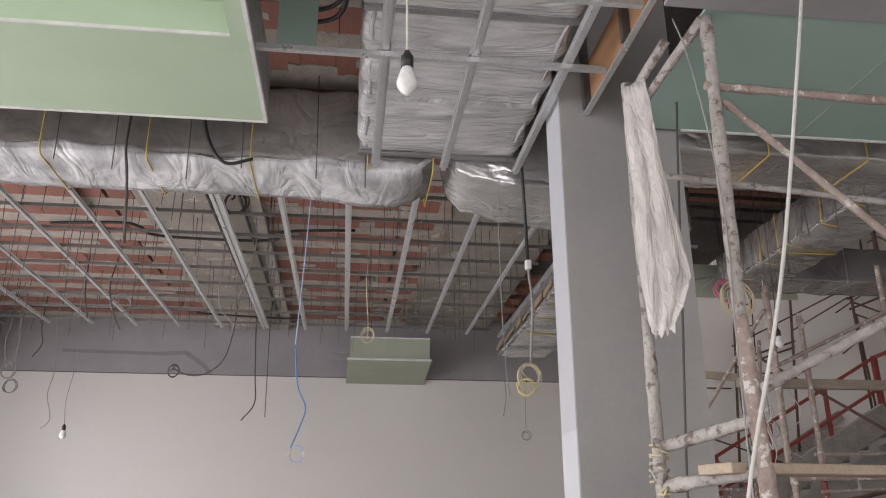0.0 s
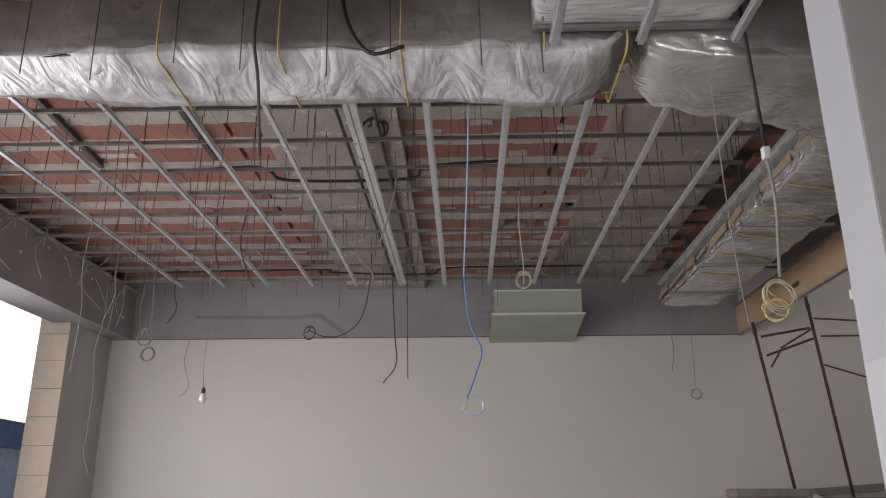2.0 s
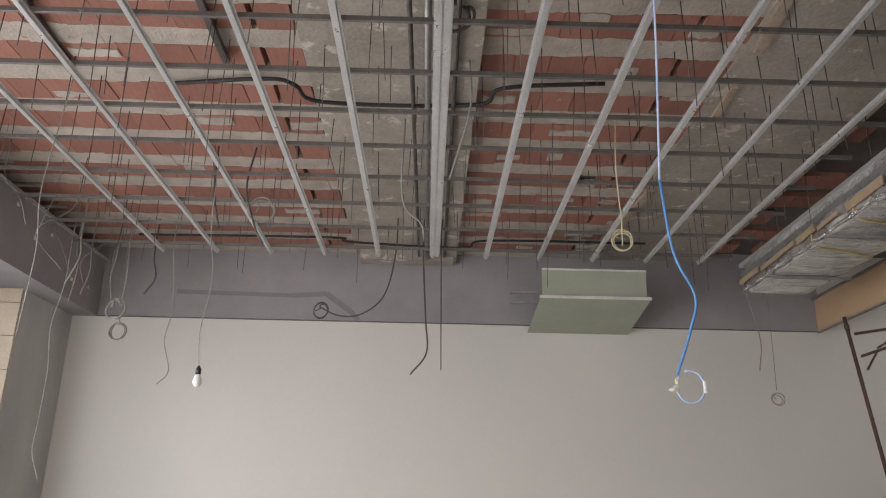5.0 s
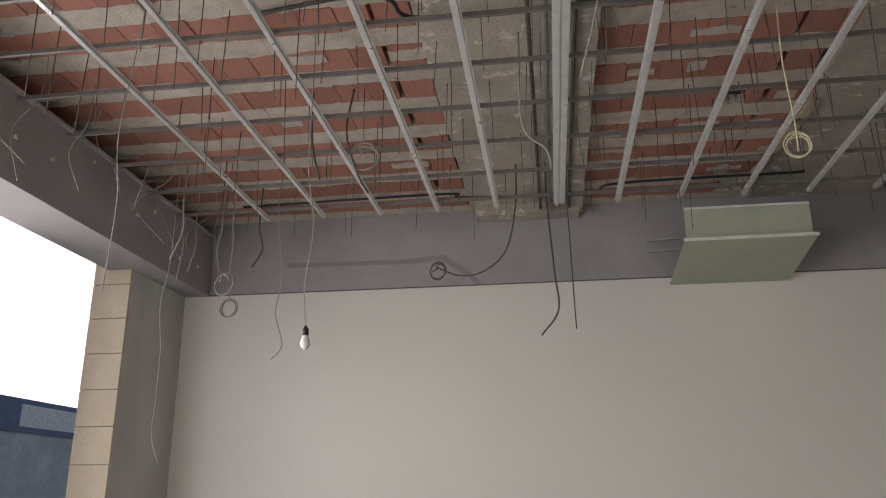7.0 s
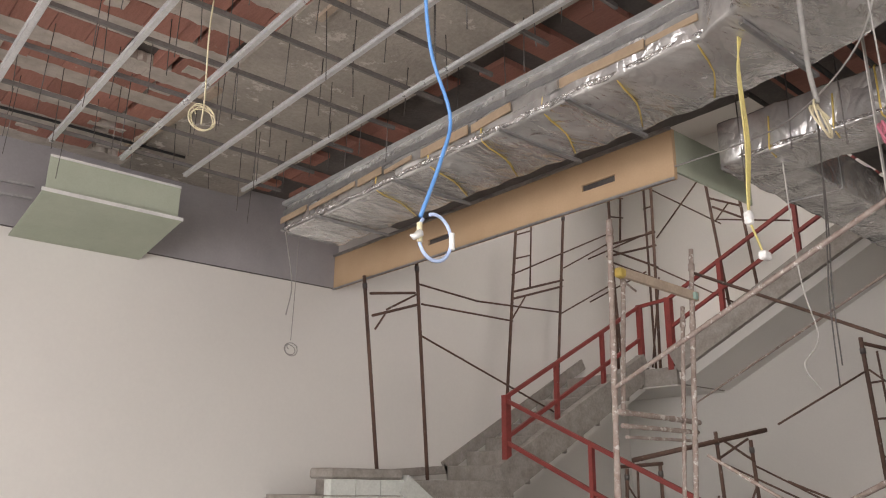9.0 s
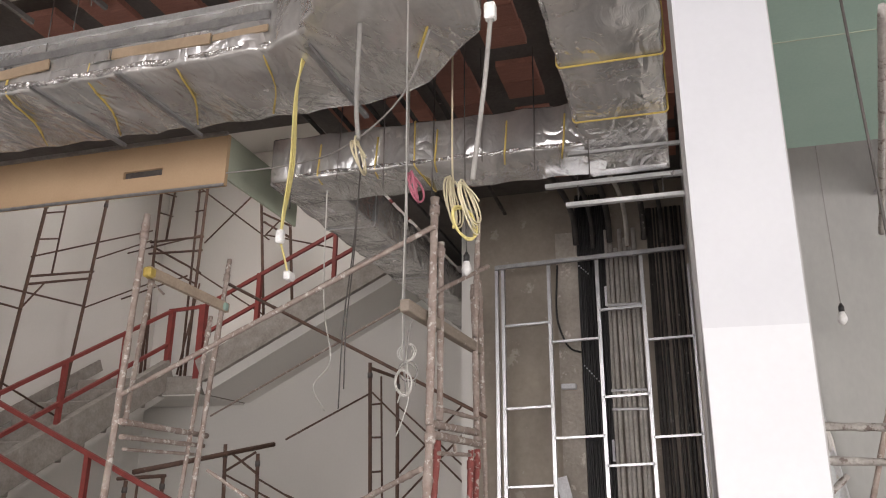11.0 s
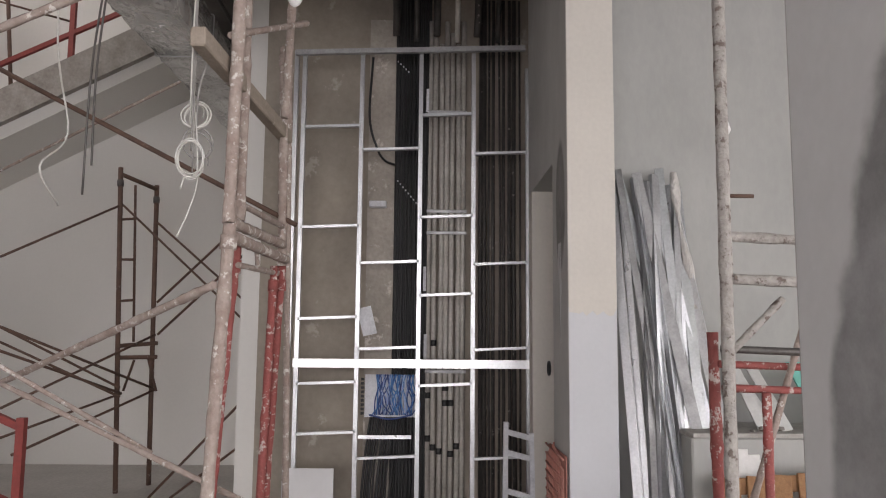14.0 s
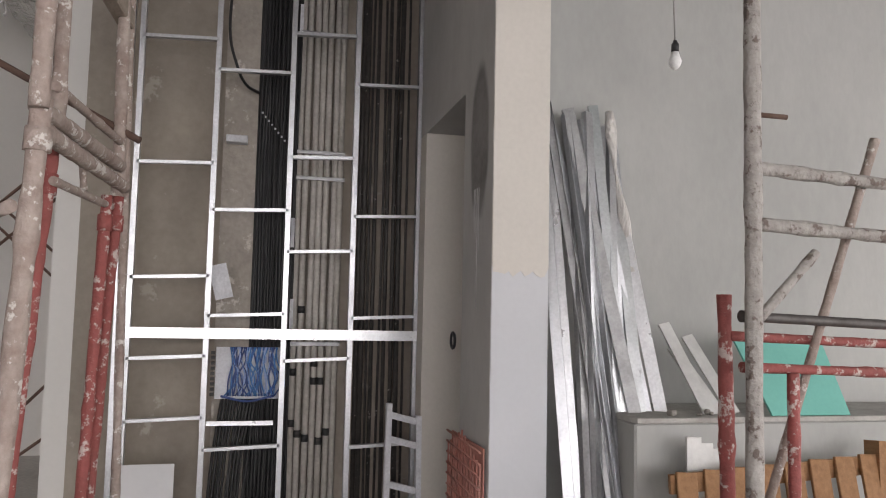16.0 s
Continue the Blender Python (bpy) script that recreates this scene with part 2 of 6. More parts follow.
M = {
    "white_wall": material("white_wall", (0.68, 0.662, 0.625), 0.5, 0, (0.64, 0.628, 0.598), 0.6, 0.9, 0.012, 30, grain=0.05),
    "grey_plaster": material("grey_plaster", (0.345, 0.33, 0.34), 0.8, 0, (0.29, 0.28, 0.29), 1.6, 0.7, 0.08, 40, grain=0.1),
    "grey_wall": material("grey_wall", (0.56, 0.555, 0.54), 0.7, 0, (0.40, 0.40, 0.395), 1.1, 0.9, 0.04, 30, stretch=(1, 1, 0.5), grain=0.1),
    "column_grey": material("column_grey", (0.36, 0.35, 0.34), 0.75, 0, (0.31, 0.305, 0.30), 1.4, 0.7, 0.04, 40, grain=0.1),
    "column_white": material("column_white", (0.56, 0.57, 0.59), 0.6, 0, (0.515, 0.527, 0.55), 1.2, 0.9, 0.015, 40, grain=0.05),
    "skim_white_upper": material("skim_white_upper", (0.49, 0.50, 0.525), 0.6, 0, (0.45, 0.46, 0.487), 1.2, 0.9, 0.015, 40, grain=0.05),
    "damp_grey": material("damp_grey", (0.22, 0.21, 0.215), 0.8, 0, (0.26, 0.25, 0.255), 6, 0.8, 0.03, 40, grain=0.1),
    "cream_paint": material("cream_paint", (0.62, 0.585, 0.53), 0.6, 0, (0.58, 0.55, 0.50), 1.4, 0.7, 0.03, 40, grain=0.1),
    "wet_patch": material("wet_patch", (0.38, 0.375, 0.37), 0.8, 0, (0.48, 0.475, 0.47), 2.4, 0.8, 0.04, 40),
    "concrete": material("concrete", (0.50, 0.455, 0.40), 0.9, 0, (0.29, 0.26, 0.225), 1.7, 1.0, 0.45, 30, (0.60, 0.56, 0.51), 4, 0.58),
    "rib_concrete": material("rib_concrete", (0.58, 0.53, 0.47), 0.9, 0, (0.36, 0.32, 0.28), 5.0, 0.9, 0.5, 40, (0.34, 0.18, 0.13), 6, 0.66),
    # concrete with the shade of the ceiling void put into its colour
    "shaded_concrete": material("shaded_concrete", (0.16, 0.145, 0.135), 0.95, 0, (0.10, 0.09, 0.085), 2.2, 0.9, 0.35, 36),
    "store_wall": material("store_wall", (0.41, 0.41, 0.39), 0.75, 0, (0.31, 0.315, 0.30), 0.9, 1.0, 0.05, 30, stretch=(1, 1, 0.5), grain=0.12),
    "stud_back": material("stud_back", (0.37, 0.325, 0.27), 0.9, 0, (0.235, 0.205, 0.175), 1.9, 1.0, 0.12, 22, (0.42, 0.38, 0.33), 3.0, 0.62, grain=0.2),
    "terracotta": material("terracotta", (0.41, 0.185, 0.14), 0.85, 0, (0.32, 0.15, 0.115), 7, 0.9, 0.3, 50, (0.46, 0.36, 0.30), 6, 0.68, 0.16, stretch=(9, 1, 1)),
    "floor": material("floor", (0.46, 0.44, 0.41), 0.9, 0, (0.36, 0.345, 0.32), 1.3, 0.9, 0.3, 30),
    "green_board": material("green_board", (0.46, 0.575, 0.42), 0.75, 0, (0.425, 0.535, 0.39), 1.2, 0.6, 0.02, 60, grain=0.05),
    "teal_board": material("teal_board", (0.34, 0.47, 0.41), 0.75, 0, (0.30, 0.43, 0.375), 1.2, 0.6, 0.02, 60, grain=0.1),
    "olive_board": material("olive_board", (0.40, 0.44, 0.35), 0.75, 0, (0.36, 0.40, 0.315), 2.5, 0.6, 0.03, 60, grain=0.1),
    "aqua_board": material("aqua_board", (0.16, 0.47, 0.40), 0.7, 0, (0.14, 0.42, 0.36), 2.5, 0.6, 0.02, 60, grain=0.1),
    "board_edge": material("board_edge", (0.72, 0.72, 0.70), 0.7, 0, None, 5, 0.5, 0.05, grain=0.1),
    "tan_board": material("tan_board", (0.53, 0.375, 0.235), 0.8, 0, (0.48, 0.335, 0.205), 1.5, 0.7, 0.04, 60, grain=0.1),
    "orange_board": material("orange_board", (0.43, 0.235, 0.12), 0.75, 0, (0.36, 0.19, 0.095), 5, 0.8, 0.08, 60),
    "galv": material("galv", (0.76, 0.77, 0.78), 0.32, 0.7, (0.60, 0.61, 0.62), 6, 0.9, 0.05, 70, (0.46, 0.45, 0.44), 14, 0.69),
    "galv_mid": material("galv_mid", (0.55, 0.56, 0.575), 0.34, 0.8, (0.42, 0.43, 0.44), 5, 0.9, 0.05, 70, (0.33, 0.33, 0.33), 12, 0.67),
    "galv_dull": material("galv_dull", (0.42, 0.42, 0.42), 0.5, 0.75, (0.30, 0.30, 0.30), 9, 0.8, 0.06, 70),
    "dark_steel": material("dark_steel", (0.16, 0.15, 0.145), 0.55, 0.6, (0.10, 0.09, 0.085), 9, 0.8, 0.06, 70),
    "rust": material("rust", (0.15, 0.085, 0.06), 0.8, 0.2, (0.085, 0.055, 0.045), 9, 0.9, 0.2, 50, (0.36, 0.33, 0.30), 16, 0.64),
    "pale_pole": material("pale_pole", (0.50, 0.475, 0.445), 0.85, 0.0, (0.27, 0.245, 0.225), 9, 1.0, 0.6, 45, (0.17, 0.135, 0.12), 18, 0.555),
    "rust_plaster": material("rust_plaster", (0.43, 0.37, 0.33), 0.85, 0.0, (0.25, 0.18, 0.155), 11, 1.0, 0.45, 45, (0.60, 0.565, 0.53), 20, 0.565),
    "red_pole": material("red_pole", (0.33, 0.075, 0.068), 0.7, 0.0, (0.24, 0.075, 0.065), 10, 0.9, 0.35, 50, (0.52, 0.43, 0.40), 18, 0.555),
    "red_rail": material("red_rail", (0.27, 0.045, 0.038), 0.6, 0.1, (0.20, 0.04, 0.035), 8, 0.8, 0.12, 50, (0.38, 0.24, 0.2), 10, 0.68),
    "stone": material("stone", (0.62, 0.53, 0.42), 0.75, 0, (0.55, 0.46, 0.36), 5, 0.8, 0.1, 40),
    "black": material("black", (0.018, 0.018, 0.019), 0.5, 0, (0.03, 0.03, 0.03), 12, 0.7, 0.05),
    "conduit": material("conduit", (0.62, 0.59, 0.55), 0.6, 0, (0.40, 0.375, 0.34), 6, 0.9, 0.06, 40, (0.09, 0.085, 0.08), 7, 0.70),
    "dark_pipe": material("dark_pipe", (0.075, 0.066, 0.06), 0.6, 0.1, (0.035, 0.034, 0.033), 8, 0.9, 0.1, 40, (0.38, 0.36, 0.33), 22, 0.64),
    "cable_grey": material("cable_grey", (0.34, 0.33, 0.31), 0.6, 0, (0.24, 0.23, 0.22), 8, 0.8, 0.0),
    "cable_dark": material("cable_dark", (0.06, 0.055, 0.05), 0.6, 0, (0.1, 0.09, 0.085), 8, 0.8, 0.0),
    "cable_white": material("cable_white", (0.62, 0.61, 0.58), 0.6, 0, (0.55, 0.54, 0.5), 8, 0.8, 0.0),
    "cable_yellow": material("cable_yellow", (0.68, 0.58, 0.20), 0.6, 0, (0.60, 0.52, 0.24), 8, 0.8, 0.0),
    "cable_cream": material("cable_cream", (0.66, 0.59, 0.40), 0.6, 0, (0.58, 0.52, 0.36), 8, 0.8, 0.0),
    "cable_pink": material("cable_pink", (0.62, 0.20, 0.28), 0.6, 0, (0.55, 0.18, 0.24), 8, 0.8, 0.0),
    "cable_blue": material("cable_blue", (0.06, 0.21, 0.50), 0.5, 0, (0.08, 0.22, 0.48), 8, 0.6, 0.0),
    "cable_pale_blue": material("cable_pale_blue", (0.42, 0.52, 0.74), 0.5, 0, (0.36, 0.46, 0.7), 8, 0.6, 0.0),
    "cable_navy": material("cable_navy", (0.035, 0.07, 0.22), 0.5, 0, (0.05, 0.09, 0.26), 8, 0.6, 0.0),
    "strap_yellow": material("strap_yellow", (0.62, 0.46, 0.12), 0.6, 0, None, 8, 0.6, 0.05),
    "bulb_white": material("bulb_white", (0.86, 0.86, 0.85), 0.3, 0, None, 8, 0.3, 0.0),
    "wood": material("wood", (0.36, 0.195, 0.09), 0.8, 0, (0.24, 0.125, 0.06), 6, 0.9, 0.2, 50, stretch=(1, 6, 6)),
    "orange_paint": material("orange_paint", (0.62, 0.22, 0.05), 0.5, 0, (0.52, 0.19, 0.05), 5, 0.8, 0.05, 40),
    "pale_wood": material("pale_wood", (0.50, 0.41, 0.32), 0.85, 0, (0.38, 0.30, 0.23), 6, 0.9, 0.2, 50),
    "grey_wood": material("grey_wood", (0.34, 0.285, 0.235), 0.85, 0, (0.24, 0.20, 0.165), 5, 0.9, 0.25, 50, (0.46, 0.42, 0.38), 9, 0.62, stretch=(1, 3, 3)),
    "carrier_steel": material("carrier_steel", (0.25, 0.24, 0.23), 0.5, 0.6, (0.17, 0.16, 0.155), 7, 0.9, 0.06, 70, (0.42, 0.41, 0.39), 11, 0.66),
    "block_pale": material("block_pale", (0.58, 0.60, 0.56), 0.85, 0, (0.5, 0.52, 0.49), 5, 0.8, 0.2, 40, None, 1, 1, 0.08),
    "mortar": material("mortar", (0.345, 0.32, 0.29), 0.95, 0, (0.215, 0.195, 0.175), 7, 0.9, 0.4, 40),
    "film": film_material("film", (0.74, 0.74, 0.755), 0.16, 0.05, 2.5, 0.5, (1.7, 0.7, 1), 0.42),
    "film_flat": film_material("film_flat", (0.76, 0.755, 0.76), 0.2, 0.1, 2.6, 0.6, (0.6, 2.4, 1), 0.3),
    "foil": film_material("foil", (0.74, 0.735, 0.72), 0.22, 0.7, 2.6, 0.4, (0.8, 1.6, 1), 0.25),
    "foil_bright": film_material("foil_bright", (0.86, 0.855, 0.85), 0.16, 0.85, 12.0, 0.8),
    "duct_grey": film_material("duct_grey", (0.29, 0.272, 0.26), 0.3, 0.15, 2.6, 0.3, (1, 1, 1), 0.3),
    "card": material("card", (0.42, 0.315, 0.215), 0.85, 0, (0.33, 0.245, 0.165), 5, 0.8, 0.1, 40),
    "sheet_plastic": film_material("sheet_plastic", (0.66, 0.635, 0.60), 0.45, 0.0, 5, 0.5, (3, 3, 0.7), 0.25),
    "skim_grey": material("skim_grey", (0.70, 0.70, 0.705), 0.7, 0, (0.60, 0.60, 0.605), 1.6, 0.9, 0.02, 30, grain=0.05),
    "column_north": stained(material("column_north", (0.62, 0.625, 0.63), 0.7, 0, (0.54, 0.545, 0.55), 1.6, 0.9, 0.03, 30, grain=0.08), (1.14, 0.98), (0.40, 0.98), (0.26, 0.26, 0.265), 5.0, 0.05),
    "pier_grey": stained(material("pier_grey", (0.56, 0.555, 0.54), 0.7, 0, (0.40, 0.40, 0.395), 1.1, 0.9, 0.04, 30, stretch=(1, 1, 0.5), grain=0.1), (4.84, 2.3), (0.15, 0.32), (0.2, 0.195, 0.19), 0.12, 0.15),
    "skim_dusty": material("skim_dusty", (0.46, 0.45, 0.42), 0.85, 0, (0.33, 0.315, 0.29), 7, 0.9, 0.2, 40, (0.24, 0.22, 0.2), 12, 0.66),
    "paper_white": material("paper_white", (0.76, 0.77, 0.80), 0.7, 0, None, 6, 0.5, 0.05),
    "pink_mesh": material("pink_mesh", (0.52, 0.20, 0.16), 0.85, 0, (0.45, 0.24, 0.2), 9, 0.9, 0.2, 40),
    "far_building": material("far_building", (0.72, 0.72, 0.72), 0.9, 0, (0.5, 0.5, 0.51), 0.9, 0.9, 0.0, 5),
    "sign_blue": material("sign_blue", (0.16, 0.20, 0.32), 0.5, 0, None, 3, 0.5, 0.0),
    "paving": material("paving", (0.36, 0.35, 0.33), 0.9, 0, (0.28, 0.27, 0.26), 1.2, 0.8, 0.2, 20),
}

# ---- mesh helpers ----
ORIGIN = {}


def box(bm, x0, x1, y0, y1, z0, z1, m=None):
    vs = [bm.verts.new(Vector(c) if m is None else m @ Vector(c)) for c in
          ((x0, y0, z0), (x1, y0, z0), (x1, y1, z0), (x0, y1, z0), (x0, y0, z1), (x1, y0, z1), (x1, y1, z1), (x0, y1, z1))]
    for f in ((3, 2, 1, 0), (4, 5, 6, 7), (0, 1, 5, 4), (1, 2, 6, 5), (2, 3, 7, 6), (3, 0, 4, 7)):
        bm.faces.new([vs[i] for i in f])
    return bm


def boxes(*rows):
    bm = bmesh.new()
    for r in rows:
        box(bm, *r)
    return bm


def bevelled(bm, width=0.004, segments=1):
    bmesh.ops.bevel(bm, geom=list(bm.edges), offset=width, segments=segments, affect="EDGES", clamp_overlap=True)
    return bm


def tube(bm, pts, r, n=8, caps=True):
    """A round bar along a line of points."""
    pts = [Vector(p) for p in pts]
    rings = []
    side = None
    for i, p in enumerate(pts):
        d = (pts[min(i + 1, len(pts) - 1)] - pts[max(i - 1, 0)]).normalized()
        if side is None or abs(side.dot(d)) > 0.95:
            side = d.orthogonal().normalized()
        side = (side - d * side.dot(d)).normalized()
        up = d.cross(side)
        rad = r[i] if isinstance(r, (list, tuple)) else r
        rings.append([bm.verts.new(p + rad * (math.cos(2 * math.pi * k / n) * side + math.sin(2 * math.pi * k / n) * up)) for k in range(n)])
    for a, b in zip(rings, rings[1:]):
        for k in range(n):
            f = bm.faces.new((a[k], a[(k + 1) % n], b[(k + 1) % n], b[k]))
            f.smooth = True
    if caps:
        bm.faces.new(rings[0][::-1])
        bm.faces.new(rings[-1])
    return bm


def curve_points(pts, steps=6):
    """Catmull-Rom points through a few given ones."""
    p = [Vector(q) for q in pts]
    p = [2 * p[0] - p[1]] + p + [2 * p[-1] - p[-2]]
    out = []
    for i in range(1, len(p) - 2):
        for k in range(steps):
            t = k / steps
            a, b, c, d = p[i - 1], p[i], p[i + 1], p[i + 2]
            out.append(0.5 * (2 * b + (c - a) * t + (2 * a - 5 * b + 4 * c - d) * t * t + (3 * b - a - 3 * c + d) * t ** 3))
    out.append(p[-2])
    return out


def bar(a, b, r, n=8):
    return tube(bmesh.new(), [a, b], r, n)


def caked(a, b, r, n=9):
    """A scaffold pole with lumps of dried plaster: an uneven thickness all along."""
    a, b = Vector(a), Vector(b)
    count = max(3, int((b - a).length / 0.045))
    rn = random.Random(int(abs(a.x * 311 + a.y * 173 + b.z * 97) * 100))
    level, radii = 0.0, []
    for i in range(count + 1):
        level = 0.6 * level + rn.uniform(-0.07, 0.09)
        radii.append(r * (1.0 + level + (rn.uniform(0.06, 0.2) if rn.random() < 0.12 else 0.0)))
    return tube(bmesh.new(), [a.lerp(b, i / count) for i in range(count + 1)], radii, n)


def beam(bm, a, b, w, h, up=(0, 0, 1)):
    """A square bar from a to b, w wide and h high."""
    a, b = Vector(a), Vector(b)
    d = (b - a).normalized()
    s = d.cross(Vector(up)).normalized()
    u = s.cross(d)
    m = Matrix((s, d, u)).transposed().to_4x4()
    m.translation = a
    return box(bm, -w / 2, w / 2, 0, (b - a).length, -h / 2, h / 2, m)


def channel(bm, a, b, w, h, t=0.003, up=(0, 0, 1), lip=0.0):
    """A thin pressed-steel channel, open towards up: a web and two flanges, with lips, as one skin."""
    a, b = Vector(a), Vector(b)
    d = (b - a).normalized()
    s = d.cross(Vector(up)).normalized()
    u = s.cross(d)
    o = w / 2
    prof = [(-o, 0), (o, 0)]
    prof += [(o, h - t), (o + lip, h - t), (o + lip, h), (o - t, h)] if lip else [(o, h), (o - t, h)]
    prof += [(o - t, t), (-o + t, t)]
    prof += [(-o + t, h), (-o - lip, h), (-o - lip, h - t), (-o, h - t)] if lip else [(-o + t, h), (-o, h)]
    r0, r1 = ([bm.verts.new(p + s * x + u * z) for x, z in prof] for p in (a, b))
    n = len(prof)
    for k in range(n):
        bm.faces.new((r0[k], r0[(k + 1) % n], r1[(k + 1) % n], r1[k]))
    bm.faces.new(r0[::-1])
    bm.faces.new(r1)
    return bm


def thicken(bm, t):
    """Gives a skin a thickness."""
    bm.normal_update()
    bmesh.ops.solidify(bm, geom=list(bm.faces), thickness=t)
    return bm


def finish(name, bm, mat):
    bmesh.ops.recalc_face_normals(bm, faces=bm.faces)
    me = bpy.data.meshes.new(name)
    bm.to_mesh(me)
    bm.free()
    me.materials.append(mat if not isinstance(mat, str) else M[mat])
    return me


def thing(name, at, label="", category="", group="", kind=""):
    """An Empty at a thing's base, to carry its parts."""
    ob = tagged(new(name), label, category, group, kind)
    ob.location = at
    ob.empty_display_size = 0.1
    ORIGIN[ob] = Vector(at)
    return ob


def part(name, bm, mat, parent, label=""):
    """One mesh under a thing or a part; the bmesh is given in world metres."""
    o = ORIGIN[parent]
    bmesh.ops.translate(bm, verts=bm.verts, vec=-o)
    ob = tagged(new(name, finish(name, bm, mat)), label)
    ob.parent = parent
    ORIGIN[ob] = o
    return ob


def solid(name, bm, mat, label="", category="", group="", kind=""):
    """A thing of one mesh, with its origin at the middle of its base."""
    lo = Vector([min(v.co[i] for v in bm.verts) for i in range(3)])
    hi = Vector([max(v.co[i] for v in bm.verts) for i in range(3)])
    o = Vector(((lo.x + hi.x) / 2, (lo.y + hi.y) / 2, lo.z))
    bmesh.ops.translate(bm, verts=bm.verts, vec=-o)
    ob = tagged(new(name, finish(name, bm, mat)), label, category, group, kind)
    ob.location = o
    ORIGIN[ob] = o
    return ob


def piece(name, me, parent, at, turn=None):
    """A piece that shares its mesh with others, at a place in the world."""
    ob = new(name, me)
    ob.parent = parent
    m = Matrix.Translation(Vector(at) - ORIGIN[parent])
    ob.matrix_basis = m @ turn if turn is not None else m
    return ob


S = "structure"
# ---- the large structure ----
YB, SLAB, BAND = 12.15, 4.52, 3.65
solid("floor", boxes((-6.2, 9.4, -5, 12.5, -0.2, 0)), "floor", "bare grey concrete floor of the building site", "floor", kind=S)
solid("wall_north", boxes((-5.9, 9.3, YB, YB + 0.25, 0, BAND)), "white_wall", "smooth off-white painted plaster wall", "wall", kind=S)
solid("wall_north_upper", boxes((-5.9, 3.5, YB + 0.004, YB + 0.25, BAND + 0.012, 4.9)), "grey_plaster", "unpainted grey plaster above the paint line", "wall", kind=S)
solid("wall_north_stair", boxes((3.5, 9.3, YB + 0.004, YB + 0.25, BAND, 6.8)), "white_wall", "off-white plaster wall above the stair", "wall", kind=S)
solid("trim", boxes((-5.2, 3.45, YB - 0.008, YB + 0.004, BAND, BAND + 0.012)), "dark_steel", "thin dark shadow bead between paint and plaster", "trim", kind=S)
# west side: pier, stone jamb, opening, drop beam
solid("wall_west_pier", boxes((-5.9, -5.5, 10.98, YB, 0, 4.9)), "grey_wall", "grey plastered pier beside the shop front", "wall", kind=S)
solid("wall_west_beam", boxes((-5.75, -5.21, -4.5, YB, BAND, 4.36)), "grey_plaster", "grey plastered drop beam above the shop front", "beam", kind=S)
solid("wall_west_upper", boxes((-5.75, -5.45, -4.5, 10.95, 4.36, 4.9)), "grey_plaster", "grey plaster above the drop beam", "wall", kind=S)
solid("wall_west_south", boxes((-5.8, -5.5, -5, -2.4, 0, BAND)), "grey_wall", "grey plastered wall", "wall", kind=S)
# unseen south closing wall, its wide open front assumed so that daylight enters
solid("wall_south", boxes((-5.8, -4.2, -5.0, -4.75, 0, 4.9), (5.2, 9.3, -5.0, -4.75, 0, 4.9), (-4.2, 5.2, -5.0, -4.75, 3.4, 4.9)), "grey_wall",
      "plain grey wall out of view, with an assumed wide open front", "wall", kind=S)
# east side
solid("wall_east", boxes((9.1, 9.3, -5, YB, 0, 6.8)), "white_wall", "off-white plaster wall behind the stair", "wall", kind=S)
solid("wall_stair_top", boxes((3.2, 9.3, 7.2, 7.35, 4.9, 6.8), (3.2, 3.45, 7.35, YB + 0.25, 4.9, 6.8)), "white_wall", "white wall round the upper stairwell", "wall", kind=S)
# unseen ceiling, its opening added around the stair fill light
solid("ceiling_stair", boxes((3.2, 5.7, 7.2, YB + 0.25, 6.8, 7.0), (7.1, 9.3, 7.2, YB + 0.25, 6.8, 7.0), (5.7, 7.1, 7.2, 9.0, 6.8, 7.0), (5.7, 7.1, 10.4, YB + 0.25, 6.8, 7.0)), "white_wall",
      "unseen white ceiling above the stairwell, with a small opening added for light", "ceiling", kind=S)
solid("ceiling_stair_edge", boxes((3.5, 4.45, 7.2, YB, 4.62, 4.9)), "shaded_concrete", "concrete slab edge beside the stairwell, darkened with painted shade", "ceiling", kind=S)

# ---- ceiling: hollow clay blocks between concrete ribs ----


